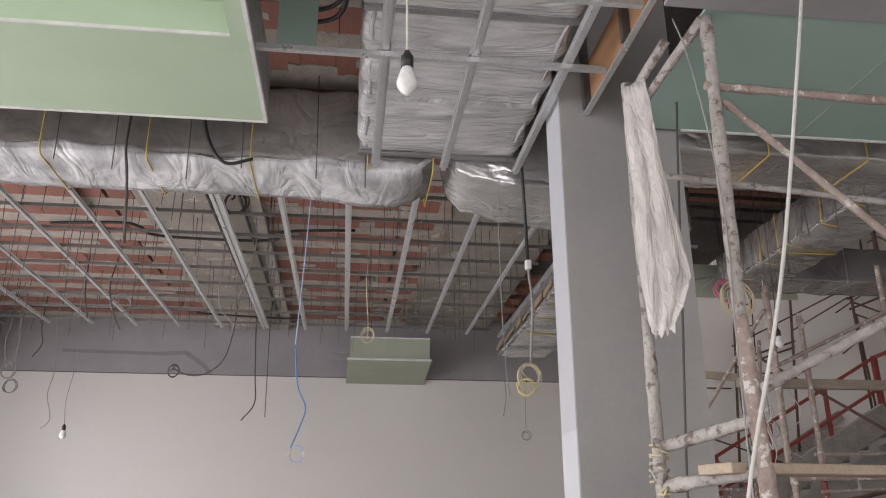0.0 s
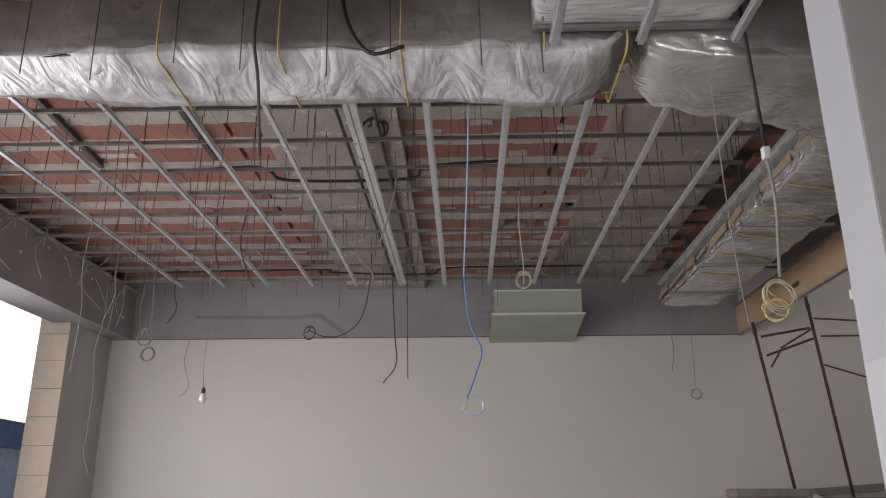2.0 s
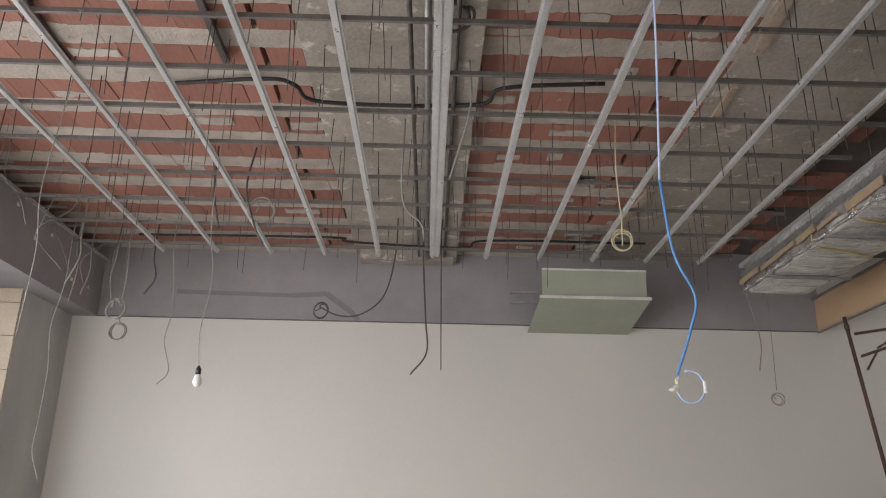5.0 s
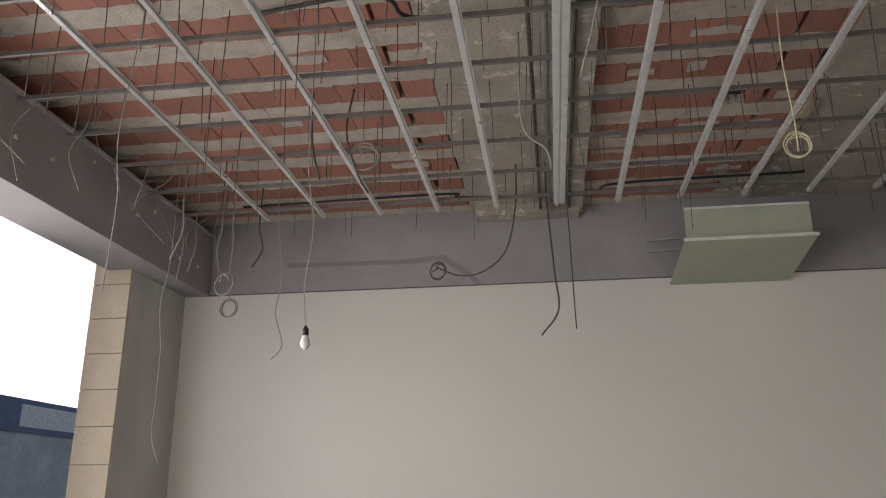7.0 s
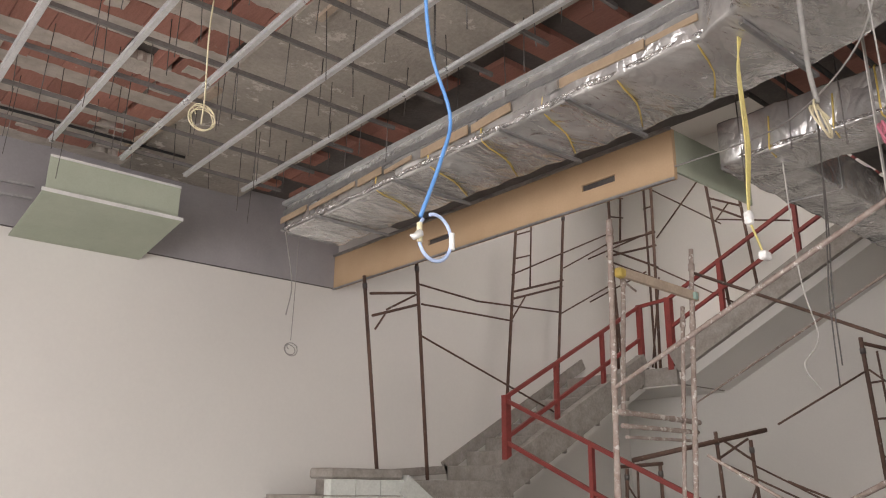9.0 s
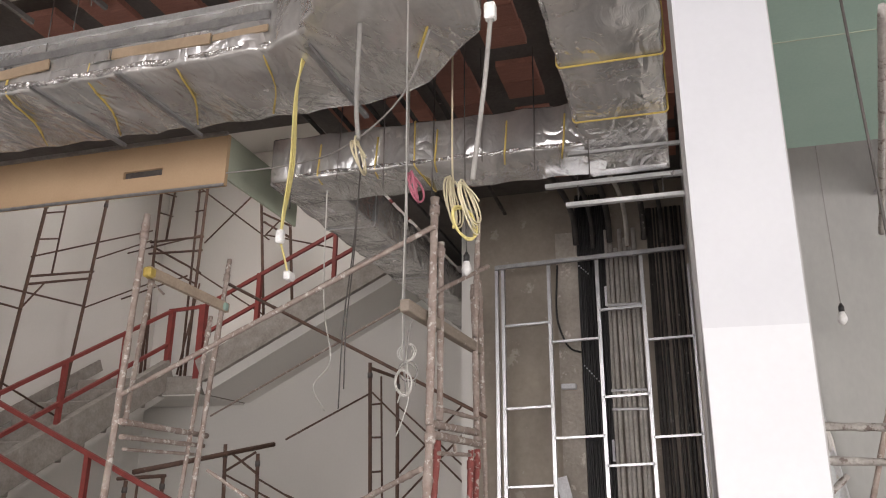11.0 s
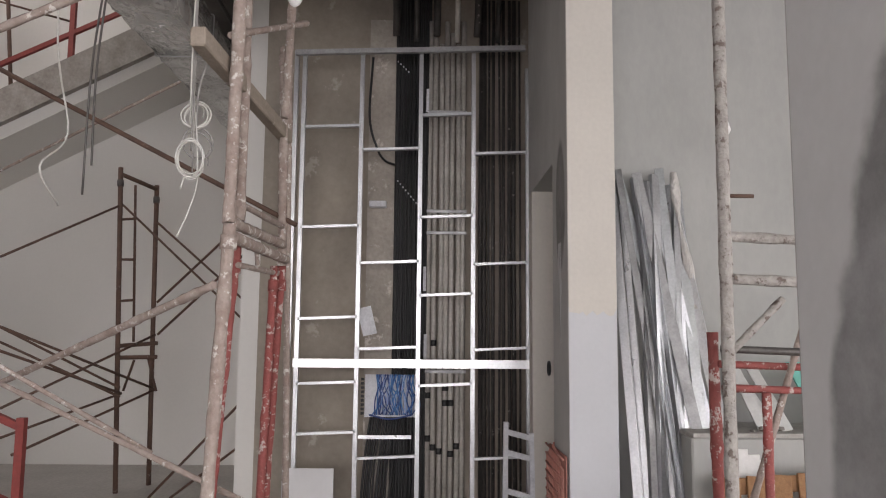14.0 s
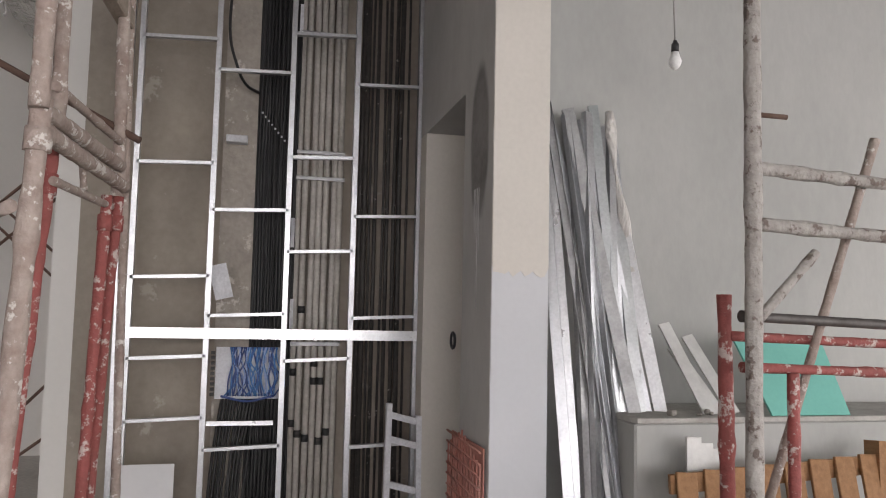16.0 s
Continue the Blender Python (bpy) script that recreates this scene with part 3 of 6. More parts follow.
def clay_ceiling():
    """The slab's underside: rows of clay blocks, mortar bands and beams, in one mesh."""
    rnd = random.Random(4)
    bm = bmesh.new()
    # (x0, x1, y0, y1, share of missing blocks, x of the open joint, lift)
    bays = ((-5.45, -2.16, 2.15, YB - 0.05, 0.0, -2.46, 0.0), (-0.94, 0.82, 2.15, YB - 0.05, 0.07, 0.43, 0.0),
            (2.15, 3.4, 6.9, YB - 0.05, 0.2, 9.0, 0.05), (2.15, 6.2, 3.9, 6.9, 0.2, 9.0, 0.05))
    for x0, x1, y0, y1, gap, slot, up in bays:
        y = 2.15
        while y < y1:
            x = x0
            while x < x1 - 0.05 and y >= y0 - 0.3:
                w = min(0.25 * rnd.uniform(0.97, 1.03), x1 - x)
                if x < slot < x + w + 0.02:
                    w = slot - x
                if rnd.random() >= gap:
                    box(bm, x + 0.0025, x + w - 0.0025, y + rnd.uniform(0, 0.01), y + 0.30 - rnd.uniform(0, 0.012), SLAB + up - rnd.uniform(-0.005, 0.005), SLAB + 0.1)
                x += w
                if abs(x - slot) < 0.01:
                    x += rnd.choice((0.03, 0.036, 0.042))
            y += 0.5
    ncl = len(bm.faces)

    def smear(xa, xb, ya, yb, z):
        """A flat lump of mortar with a ragged outline."""
        n = max(4, int((xb - xa) / 0.035))
        k = [rnd.uniform(-0.012, 0.012) for _ in range(2 * n + 2)]
        edge = [(xa + (xb - xa) * i / n, ya + k[i] + 0.3 * k[i - 1]) for i in range(n + 1)] + [(xb - (xb - xa) * i / n, yb + k[n + i] + 0.3 * k[n + i - 1]) for i in range(n + 1)]
        low = [bm.verts.new((px, py, z)) for px, py in edge]
        high = [bm.verts.new((px, py, SLAB + 0.09)) for px, py in edge]
        bm.faces.new(low[::-1])
        for i in range(len(edge)):
            bm.faces.new((low[i], low[(i + 1) % len(edge)], high[(i + 1) % len(edge)], high[i]))
    y = 2.15
    while y < YB - 0.3:
        for x0, x1, much in ((-5.45, -2.16, 0.12), (-0.94, 0.82, 0.6)):
            x = x0
            while x < x1 - 0.02:
                w = min(rnd.uniform(0.35, 0.8), x1 - x)
                smear(x, x + w, y + 0.288, min(YB, y + 0.512), SLAB + rnd.uniform(-0.003, 0.004))
                if rnd.random() < much:
                    yy, ww = y + rnd.uniform(-0.02, 0.2), rnd.uniform(0.12, 0.4)
                    xx = min(x + rnd.uniform(0, 0.3), x1 - ww)
                    smear(xx, xx + ww, yy, yy + rnd.uniform(0.06, 0.13), SLAB - rnd.uniform(0.008, 0.014))
                x += w
        y += 0.5
    nrib = len(bm.faces)
    # slab behind the blocks, coloured dark to stand for the shaded void
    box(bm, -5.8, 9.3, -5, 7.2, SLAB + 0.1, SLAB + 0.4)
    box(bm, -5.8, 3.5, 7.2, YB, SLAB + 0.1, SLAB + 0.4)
    nsl = len(bm.faces)
    box(bm, -2.16, -1.12, 2.0, YB, SLAB - 0.02, SLAB + 0.1)
    box(bm, -1.12, -0.94, 2.0, YB, SLAB - 0.09, SLAB + 0.1)
    box(bm, 0.82, 2.15, 5.0, YB, SLAB - 0.015, SLAB + 0.1)
    box(bm, -2.1, -0.98, YB - 0.22, YB, SLAB - 0.14, SLAB - 0.02)
    me = finish("ceiling", bm, "terracotta")
    for k in ("rib_concrete", "shaded_concrete", "concrete"):
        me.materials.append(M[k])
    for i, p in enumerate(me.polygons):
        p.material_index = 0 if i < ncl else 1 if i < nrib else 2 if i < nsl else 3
    return tagged(new("ceiling", me), "slab of red hollow clay blocks between rough concrete ribs", "ceiling", kind=S)


clay_ceiling()

# column near the middle of the room, pale on the side that faces the windows: their light is put into its colour
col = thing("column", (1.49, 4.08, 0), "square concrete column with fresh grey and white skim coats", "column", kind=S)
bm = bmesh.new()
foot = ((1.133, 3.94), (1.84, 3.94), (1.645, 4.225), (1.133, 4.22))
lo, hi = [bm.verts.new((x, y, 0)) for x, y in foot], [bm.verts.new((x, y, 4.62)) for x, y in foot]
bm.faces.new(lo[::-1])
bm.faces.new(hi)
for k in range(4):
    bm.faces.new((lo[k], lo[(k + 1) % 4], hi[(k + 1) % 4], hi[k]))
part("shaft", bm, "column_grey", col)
# west skim coats, their paler tone partly painted window light
part("skim_coat", boxes((1.127, 1.133, 3.945, 4.226, 1.93, 4.6)), "skim_white_upper", col, "pale grey-white skim coat, window light put into its tone")
part("skim_coat", boxes((1.1265, 1.133, 3.945, 4.226, 0, 1.93)), "column_white", col, "fresh white skim coat, paled with painted window light")
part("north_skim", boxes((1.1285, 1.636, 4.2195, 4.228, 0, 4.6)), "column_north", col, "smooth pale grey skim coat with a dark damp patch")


def duct(name, label, rows, mat, group="air ducts", ends=True, wob=0.012, seed=1, straps=(), strap_mat="strap_yellow", loose=1.04, soft=1.0):
    """A wrapped rectangular duct along a path: rows of (centre, half width, half height, side direction); uneven, with rounded corners."""
    rnd = random.Random(seed)
    bm = bmesh.new()
    prof = []
    for cx, cy in ((1, 1), (-1, 1), (-1, -1), (1, -1)):
        for k in range(4):
            a = math.atan2(cy, cx) + (k - 1.5) * 0.42
            prof.append((cx * (1 - 0.14 * soft) + 0.14 * soft * math.cos(a) * 1.25, cy * (1 - 0.22 * soft) + 0.22 * soft * math.sin(a) * 1.2))
    rings = []
    rows = [(Vector(c), w, h, Vector(s).normalized()) for c, w, h, s in rows]
    full = []
    for (c0, w0, h0, s0), (c1, w1, h1, s1) in zip(rows, rows[1:]):
        n = max(1, int((c1 - c0).length / 0.11))
        for k in range(n):
            t = k / n
            full.append((c0.lerp(c1, t), w0 + (w1 - w0) * t, h0 + (h1 - h0) * t, s0.lerp(s1, t).normalized()))
    full.append(rows[-1])
    for i, (c, w, h, s) in enumerate(full):
        up = Vector((0, 0, 1))
        puff = 1 + 0.03 * math.sin(i * 1.9 + seed)
        rings.append([bm.verts.new(c + s * (px * w * puff + rnd.uniform(-wob, wob)) + up * (pz * h * puff + rnd.uniform(-wob, wob))) for px, pz in prof])
    n = len(prof)
    for a, b in zip(rings, rings[1:]):
        for k in range(n):
            bm.faces.new((a[k], a[(k + 1) % n], b[(k + 1) % n], b[k])).smooth = True
    if ends:
        bm.faces.new(rings[0])
        bm.faces.new(rings[-1][::-1])
    lo = min(v.co.z for v in bm.verts)
    t = thing(name, (rows[0][0].x, rows[0][0].y, lo), label, "duct", group)
    part("casing", bm, mat, t)
    for j, i in enumerate(straps):
        c, w, h, s = full[min(i, len(full) - 1)]
        sb = bmesh.new()
        tube(sb, [c + s * (px * w * loose) + Vector((0, 0, pz * h * (loose + 0.01))) for px, pz in prof] + [c + s * (prof[0][0] * w * loose) + Vector((0, 0, prof[0][1] * h * (loose + 0.01)))], 0.006, 5)
        part("strap", sb, strap_mat, t, "yellow tie strap")
    return t


X, Y = (1, 0, 0), (0, 1, 0)


def draped_film(t, rows, mat, seed, low=0.02, rise=0.5):
    """Loose film round the lower part of a duct: a sagging U with a wavy upper edge."""
    rn = random.Random(seed)
    bm = bmesh.new()
    rings = []
    n = 12
    for i, (c, w, h) in enumerate(rows):
        sag = 0.012 + 0.022 * (0.5 + 0.5 * math.sin(i * 0.9 + seed)) + rn.uniform(0, 0.012)
        top = h * (rise + 0.12 * math.sin(i * 0.37 + seed) + 0.05 * math.sin(i * 1.7))
        ring = []
        for k in range(n + 1):
            u = k / n * 2 - 1
            a = abs(u)
            y = math.copysign(min(1.0, a / 0.5), u) * (w + 0.012 + rn.uniform(0, 0.012))
            z = -h - sag * (1 - min(1, a / 0.5) ** 2) - low if a <= 0.5 else -h + (a - 0.5) / 0.5 * (h + top) - low
            ring.append(bm.verts.new((c[0] + rn.uniform(-0.01, 0.01), c[1] + y, c[2] + z + rn.uniform(-0.006, 0.006))))
        rings.append(ring)
    for a, b in zip(rings, rings[1:]):
        for k in range(n):
            bm.faces.new((a[k], a[k + 1], b[k + 1], b[k])).smooth = True
    thicken(bm, 0.003)
    return part("film_wrap", bm, mat, t, "clear plastic film, creased and shiny")


# D1 across the room, with a tapered step, bending into D3
d1 = duct("wrapped_duct", "grey insulated air duct wrapped in clear plastic film, across the room",
          [((-5.3, 5.28, 4.08), 0.22, 0.19, Y), ((-2.95, 5.28, 4.08), 0.22, 0.19, Y), ((-2.55, 5.25, 4.12), 0.28, 0.28, Y), ((0.5, 5.25, 4.12), 0.28, 0.28, Y)],
          "duct_grey", seed=3, wob=0.005, straps=(14, 28, 34, 40, 47, 53), loose=1.15)
film_rows = []
for i in range(49):
    x = -5.25 + 0.12 * i
    k = min(1.0, max(0.0, (x + 2.95) / 0.4))
    film_rows.append(((x, 5.28 - 0.03 * k, 4.075 + 0.02 * k), 0.22 + 0.06 * k, 0.19 + 0.085 * k + 0.045 * math.exp(-((x - 0.1) / 0.32) ** 2) - 0.16 * max(0.0, (x - 0.3) / 0.26) ** 2))
draped_film(d1, film_rows, "film", 4, 0.012, rise=-0.82)
d3 = duct("wrapped_duct", "foil-faced air duct with a wide elbow, running along the room",
          [((0.60, 5.25, 4.12), 0.14, 0.12, Y), ((0.66, 5.26, 4.10), 0.25, 0.23, Y), ((0.78, 5.28, 4.07), 0.31, 0.29, Y), ((1.0, 5.3, 4.05), 0.33, 0.31, Y), ((1.35, 5.33, 4.03), 0.36, 0.30, (-0.12, 1, 0)), ((1.95, 5.5, 4.0), 0.42, 0.27, (-0.5, 0.85, 0)),
           ((2.32, 5.85, 3.98), 0.42, 0.23, (-1, 0.4, 0)), ((2.45, 6.3, 3.95), 0.37, 0.17, (-1, 0, 0)), ((2.45, 11.0, 3.935), 0.32, 0.145, (-1, 0, 0))],
          "foil", seed=5, wob=0.004, soft=0.45)
part("flange_rail", channel(bmesh.new(), (2.085, 6.2, 4.075), (2.12, 11.02, 4.085), 0.05, 0.035, 0.003), "galv", d3, "galvanised flange rail along the top edge")
part("flange_rail", beam(bmesh.new(), (2.07, 6.3, 3.99), (2.115, 11.0, 3.995), 0.018, 0.05), "galv_dull", d3)
rn = random.Random(31)
y = 6.3
while y < 10.6:
    n = rn.uniform(0.35, 0.95)
    h = rn.uniform(0.035, 0.075)
    part("card_strip", beam(bmesh.new(), (2.063, y, 3.905 + rn.uniform(-0.012, 0.012)), (2.085, y + n, 3.905 + rn.uniform(-0.015, 0.015)), 0.012, h), "card" if rn.random() < 0.62 else "foil", d3, "strip of brown card")
    y += n + rn.choice((0.0, 0.02, 0.1))
bm = bmesh.new()
tube(bm, [(2.085 + rn.uniform(-0.008, 0.008) + 0.004 * i / 40, 6.25 + 0.118 * i, 3.812 + rn.uniform(-0.008, 0.008)) for i in range(41)], [0.018 + rn.uniform(-0.006, 0.008) for _ in range(41)], 6)
part("foil_edge", bm, "foil_bright", d3, "bright crumpled foil tape along the edge")
for y in (6.05, 7.25, 7.85, 9.1, 10.3):
    z = 3.79 if y > 6.2 else 3.76
    part("strut", channel(bmesh.new(), (2.05, y, z - 0.03), (2.9, y, z - 0.03), 0.03, 0.022, 0.002), "galv_dull", d3, "slotted steel strut below the duct")
for y in (6.35, 6.9, 7.5, 8.1, 8.7, 9.4):
    part("strap", tube(bmesh.new(), curve_points([(2.09, y - 0.02, 3.93), (2.12, y, 3.782), (2.45, y + 0.1, 3.776), (2.76, y + 0.28, 3.778)], 3), 0.0065, 5), "strap_yellow", d3, "yellow tie strap")
part("strap", tube(bmesh.new(), curve_points([(1.72, 5.12, 3.93), (2.0, 5.35, 3.735), (2.5, 5.6, 3.76), (2.62, 5.62, 3.80)], 4), 0.007, 5), "strap_yellow", d3, "yellow tie strap")
d2 = duct("flat_duct", "wide flat air duct wrapped in clear plastic film", [((0.53, -0.5, 4.07), 0.53, 0.16, X), ((0.53, 4.95, 4.07), 0.53, 0.16, X)], "film_flat", seed=7, wob=0.006)
for x in (0.03, 1.03):
    part("edge_tape", tube(bmesh.new(), [(x + 0.006 * math.sin(i * 1.7), -0.45 + 0.1 * i, 3.918 + 0.005 * math.sin(i * 2.3)) for i in range(54)], [0.013 + 0.005 * math.sin(i * 1.3) for i in range(54)], 6), "film", d2, "puckered film edge with tape")
for y in (1.1, 2.1, 4.15):
    part("film_seam", bevelled(boxes((0.02, 1.04, y, y + 0.05, 3.902, 3.909)), 0.002), "film", d2, "taped overlap in the film")
d4 = duct("branch_duct", "grey wrapped branch duct under the slab", [((1.9, 4.52, 3.9), 0.27, 0.19, Y), ((4.15, 4.52, 3.9), 0.27, 0.19, Y)], "foil", soft=0.5, seed=8, wob=0.005, straps=(6, 12))
part("edge_tape", tube(bmesh.new(), [(1.95 + 0.1 * i, 4.79 + 0.004 * math.sin(i * 2.1), 3.72 + 0.004 * math.sin(i * 1.3)) for i in range(22)], 0.012, 6), "foil_bright", d4, "bright foil tape")
part("strut", channel(bmesh.new(), (3.68, 4.15, 3.67), (3.68, 4.9, 3.67), 0.03, 0.022, 0.002), "galv_dull", d4)
d5 = duct("branch_duct", "foil-wrapped duct above the scaffold", [((3.86, 4.5, 3.87), 0.25, 0.16, X), ((3.86, 7.1, 3.87), 0.25, 0.17, X)], "foil", soft=0.5, seed=9, wob=0.005, straps=(13,))
for y in (4.9, 5.3, 5.8, 6.25, 6.7):
    part("strap", tube(bmesh.new(), curve_points([(3.596, y, 3.95), (3.592, y + 0.01, 3.80), (3.60, y + 0.02, 3.71), (3.75, y + 0.05, 3.695)], 3), 0.0065, 5), "strap_yellow", d5, "yellow tie strap")
part("edge_tape", tube(bmesh.new(), [(3.607 + 0.004 * math.sin(i * 2.1), 4.55 + 0.1 * i, 3.725 + 0.004 * math.sin(i * 1.3)) for i in range(25)], [0.014 + 0.004 * math.sin(i * 1.9) for i in range(25)], 6), "foil_bright", d5, "bright foil tape")
d6 = duct("branch_duct", "foil-wrapped duct running towards the stair wall", [((3.7, 6.93, 3.87), 0.22, 0.17, Y), ((9.05, 6.93, 3.87), 0.22, 0.17, Y)], "foil", soft=0.5, seed=10, wob=0.009, straps=(9, 24), strap_mat="galv_dull")

# ---- suspended ceiling grid over the room ----
for k in range(-5, 6):
    x = -1.235 + 0.575 * k
    y0 = 5.7 if x < 2.0 else 6.2
    bm = channel(bmesh.new(), (x, y0, 4.10), (x, 10.98, 4.10), 0.03, 0.024, 0.002, lip=0.014)
    solid("furring_channel", bm, "galv", "pressed galvanised steel furring channel hung below the slab", "channel", "ceiling furring channels")
solid("furring_channel", channel(bmesh.new(), (-1.185, 5.7, 4.105), (-1.185, 10.95, 4.105), 0.045, 0.022, 0.002, lip=0.006), "galv", "pressed galvanised steel furring channel hung below the slab", "channel", "ceiling furring channels")
rows = [6.2, 6.75, 7.3, 7.82, 8.36, 8.95, 9.55, 10.18, 10.8]
for y in rows:
    bm = channel(bmesh.new(), (-5.0, y, 4.128), (1.95, y, 4.128), 0.022, 0.03, 0.002)
    solid("carrier_channel", bm, "carrier_steel", "thin dull steel carrier channel of the ceiling grid", "channel", "ceiling carrier channels")
rnd = random.Random(11)
rods = bmesh.new()
for y in rows + [y + 0.27 for y in rows]:
    for k in range(-6, 6):
        x = -1.235 + 0.575 * k + rnd.uniform(-0.2, 0.2) + 0.28
        tube(rods, [(x, y, 4.08 - rnd.choice((0, 0, 0, 0.06, 0.12, 0.25))), (x + rnd.uniform(-0.03, 0.03), y, SLAB)], 0.0035, 4)
solid("hanger_rods", rods, "dark_steel", "thin threaded rods and wires that carry the grid", "hanger", kind="stuff")

# boxed access panel of green board against the north wall
ap = thing("ceiling_box", (0.55, 11.6, BAND), "box of olive green moisture board under the grid", "box")
part("upright_board", boxes((-0.02, 1.13, 11.215, 11.23, 3.76, 4.09)), "olive_board", ap)
bm = bmesh.new()
lo = [bm.verts.new(p) for p in ((-0.05, 11.16, 3.745), (1.15, 11.16, 3.745), (1.13, YB - 0.006, 3.58), (-0.07, YB - 0.006, 3.58))]
bm.faces.new(lo)
thicken(bm, 0.014)
part("bottom_board", bm, "olive_board", ap)
part("edge_bead", boxes((-0.06, 1.16, 11.148, 11.162, 3.735, 3.765)), "board_edge", ap, "pale metal edge bead")
part("edge_bead", boxes((-0.02, 1.13, 11.205, 11.215, 4.07, 4.09)), "board_edge", ap, "pale metal edge bead")
for x in (-0.015, 1.11):
    part("edge_bead", boxes((x, x + 0.014, 11.232, 11.25, 3.77, 4.08)), "board_edge", ap)
part("side_board", boxes((1.1, 1.115, 11.25, YB - 0.006, 3.77, 4.08)), "olive_board", ap)
for z in (3.86, 3.98):
    part("bracket", channel(bmesh.new(), (-0.3, 11.9, z), (0.02, 11.85, z), 0.03, 0.02, 0.002), "galv_dull", ap, "steel bracket stub")

# tan bulkhead beside the stairwell
bh = thing("bulkhead", (3.5, 9.8, BAND), "tan board bulkhead with slots beside the stairwell", "bulkhead", kind=S)
bm = boxes((3.45, 3.49, 7.40, YB - 0.002, BAND, 3.79), (3.45, 3.49, 7.40, YB - 0.002, 3.85, 4.06),
           (3.45, 3.49, 7.40, 7.95, 3.79, 3.85), (3.45, 3.49, 8.30, 10.0, 3.79, 3.85), (3.45, 3.49, 10.35, YB - 0.002, 3.79, 3.85))
part("face_board", bm, "tan_board", bh)
part("slot_grille", boxes((3.475, 3.49, 7.95, 8.3, 3.79, 3.85), (3.475, 3.49, 10.0, 10.35, 3.79, 3.85)), "dark_steel", bh, "dark slot")
part("edge_angle", boxes((3.435, 3.45, 7.4, YB - 0.002, BAND - 0.012, BAND + 0.008), (3.42, 3.45, 7.4, YB - 0.002, 4.05, 4.075)), "galv_dull", bh, "steel edge angle")
part("return_board", boxes((3.49, 4.6, 7.40, 7.42, BAND + 0.06, 4.06)), "olive_board", bh, "grey-green return board")

# ---- front ceiling of green board ----
g1 = thing("green_ceiling", (-2.8, 2.2, 3.71), "dropped ceiling of pale green moisture board with a recess", "ceiling panel", kind=S)
part("border_board", boxes((-5.2, -0.57, 3.36, 4.20, 3.71, 3.725), (-0.66, -0.57, -1.0, 3.36, 3.71, 3.725)), "green_board", g1)
part("recess_board", boxes((-5.2, -0.66, -1.0, 3.36, 3.90, 3.915)), "green_board", g1)
part("recess_side", boxes((-5.2, -0.66, 3.36, 3.372, 3.725, 3.90), (-0.66, -0.648, -1.0, 3.36, 3.725, 3.90)), "green_board", g1)
part("fascia", boxes((-0.572, -0.56, -1.0, 4.2, 3.72, 4.05), (-5.2, -0.56, 4.19, 4.2, 3.725, 3.98)), "galv_dull", g1, "grey steel fascia")
part("corner_bead", boxes((-5.2, -0.555, 4.192, 4.205, 3.70, 3.735), (-0.575, -0.555, -1.0, 4.2, 3.702, 3.735), (-5.2, -0.66, 3.352, 3.362, 3.703, 3.72)), "board_edge", g1, "white corner bead")
g2 = thing("green_ceiling", (2.8, 3.3, 3.65), "dropped ceiling strip of teal green moisture board", "ceiling panel", kind=S)
part("board", boxes((1.5, 3.9, 2.80, 3.90, 3.65, 3.665)), "teal_board", g2)
part("joint", boxes((2.55, 2.556, 2.80, 3.90, 3.647, 3.65)), "olive_board", g2)
part("grey_strip", boxes((1.3, 4.9, 2.3, 2.80, 3.64, 3.66)), "grey_plaster", g2)
part("corner_bead", boxes((1.84, 3.9, 3.89, 3.905, 3.64, 3.67)), "board_edge", g2, "white corner bead")
for x in (0.10, 0.57, 1.08):
    solid("furring_channel", channel(bmesh.new(), (x, -0.5, 3.80), (x, 4.93, 3.80), 0.032, 0.024, 0.002, lip=0.014), "galv",
          "pressed galvanised steel furring channel below the flat duct", "channel", "front ceiling channels")
for y, x0, x1 in ((3.54, -0.56, 1.28), (2.98, -0.56, 1.28), (2.35, -0.56, 1.28)):
    solid("cross_channel", channel(bmesh.new(), (x0, y, 3.765), (x1, y, 3.765), 0.03, 0.03, 0.002), "galv", "galvanised cross channel of the front ceiling", "channel", "front cross channels")
for y in (4.9, 3.3):
    bm = channel(bmesh.new(), (-0.02, y, 3.885), (1.1, y, 3.885), 0.04, 0.02, 0.002)
    solid("slotted_strut", bm, "galv_dull", "slotted steel strut below the flat duct", "strut", "duct struts")
ob = thing("edge_fascia", (1.31, 3, 3.72), "orange-brown board fascia with a steel edge angle", "fascia")
part("board", boxes((1.30, 1.318, 0.5, 3.93, 3.74, 4.05)), "orange_board", ob)
part("edge_angle", boxes((1.27, 1.30, 0.5, 3.98, 3.72, 3.735), (1.285, 1.30, 0.5, 3.98, 3.735, 3.76)), "galv", ob, "steel edge angle")
for y in (3.86, 3.2):
    part("stud", boxes((1.26, 1.30, y, y + 0.04, 3.74, 4.3)), "dark_steel", ob)
solid("hanging_board", boxes((-0.50, -0.28, 3.85, 3.87, 4.0, 4.45)), "teal_board", "loose strip of green board hung above the grid", "board")

# ---- stair ----


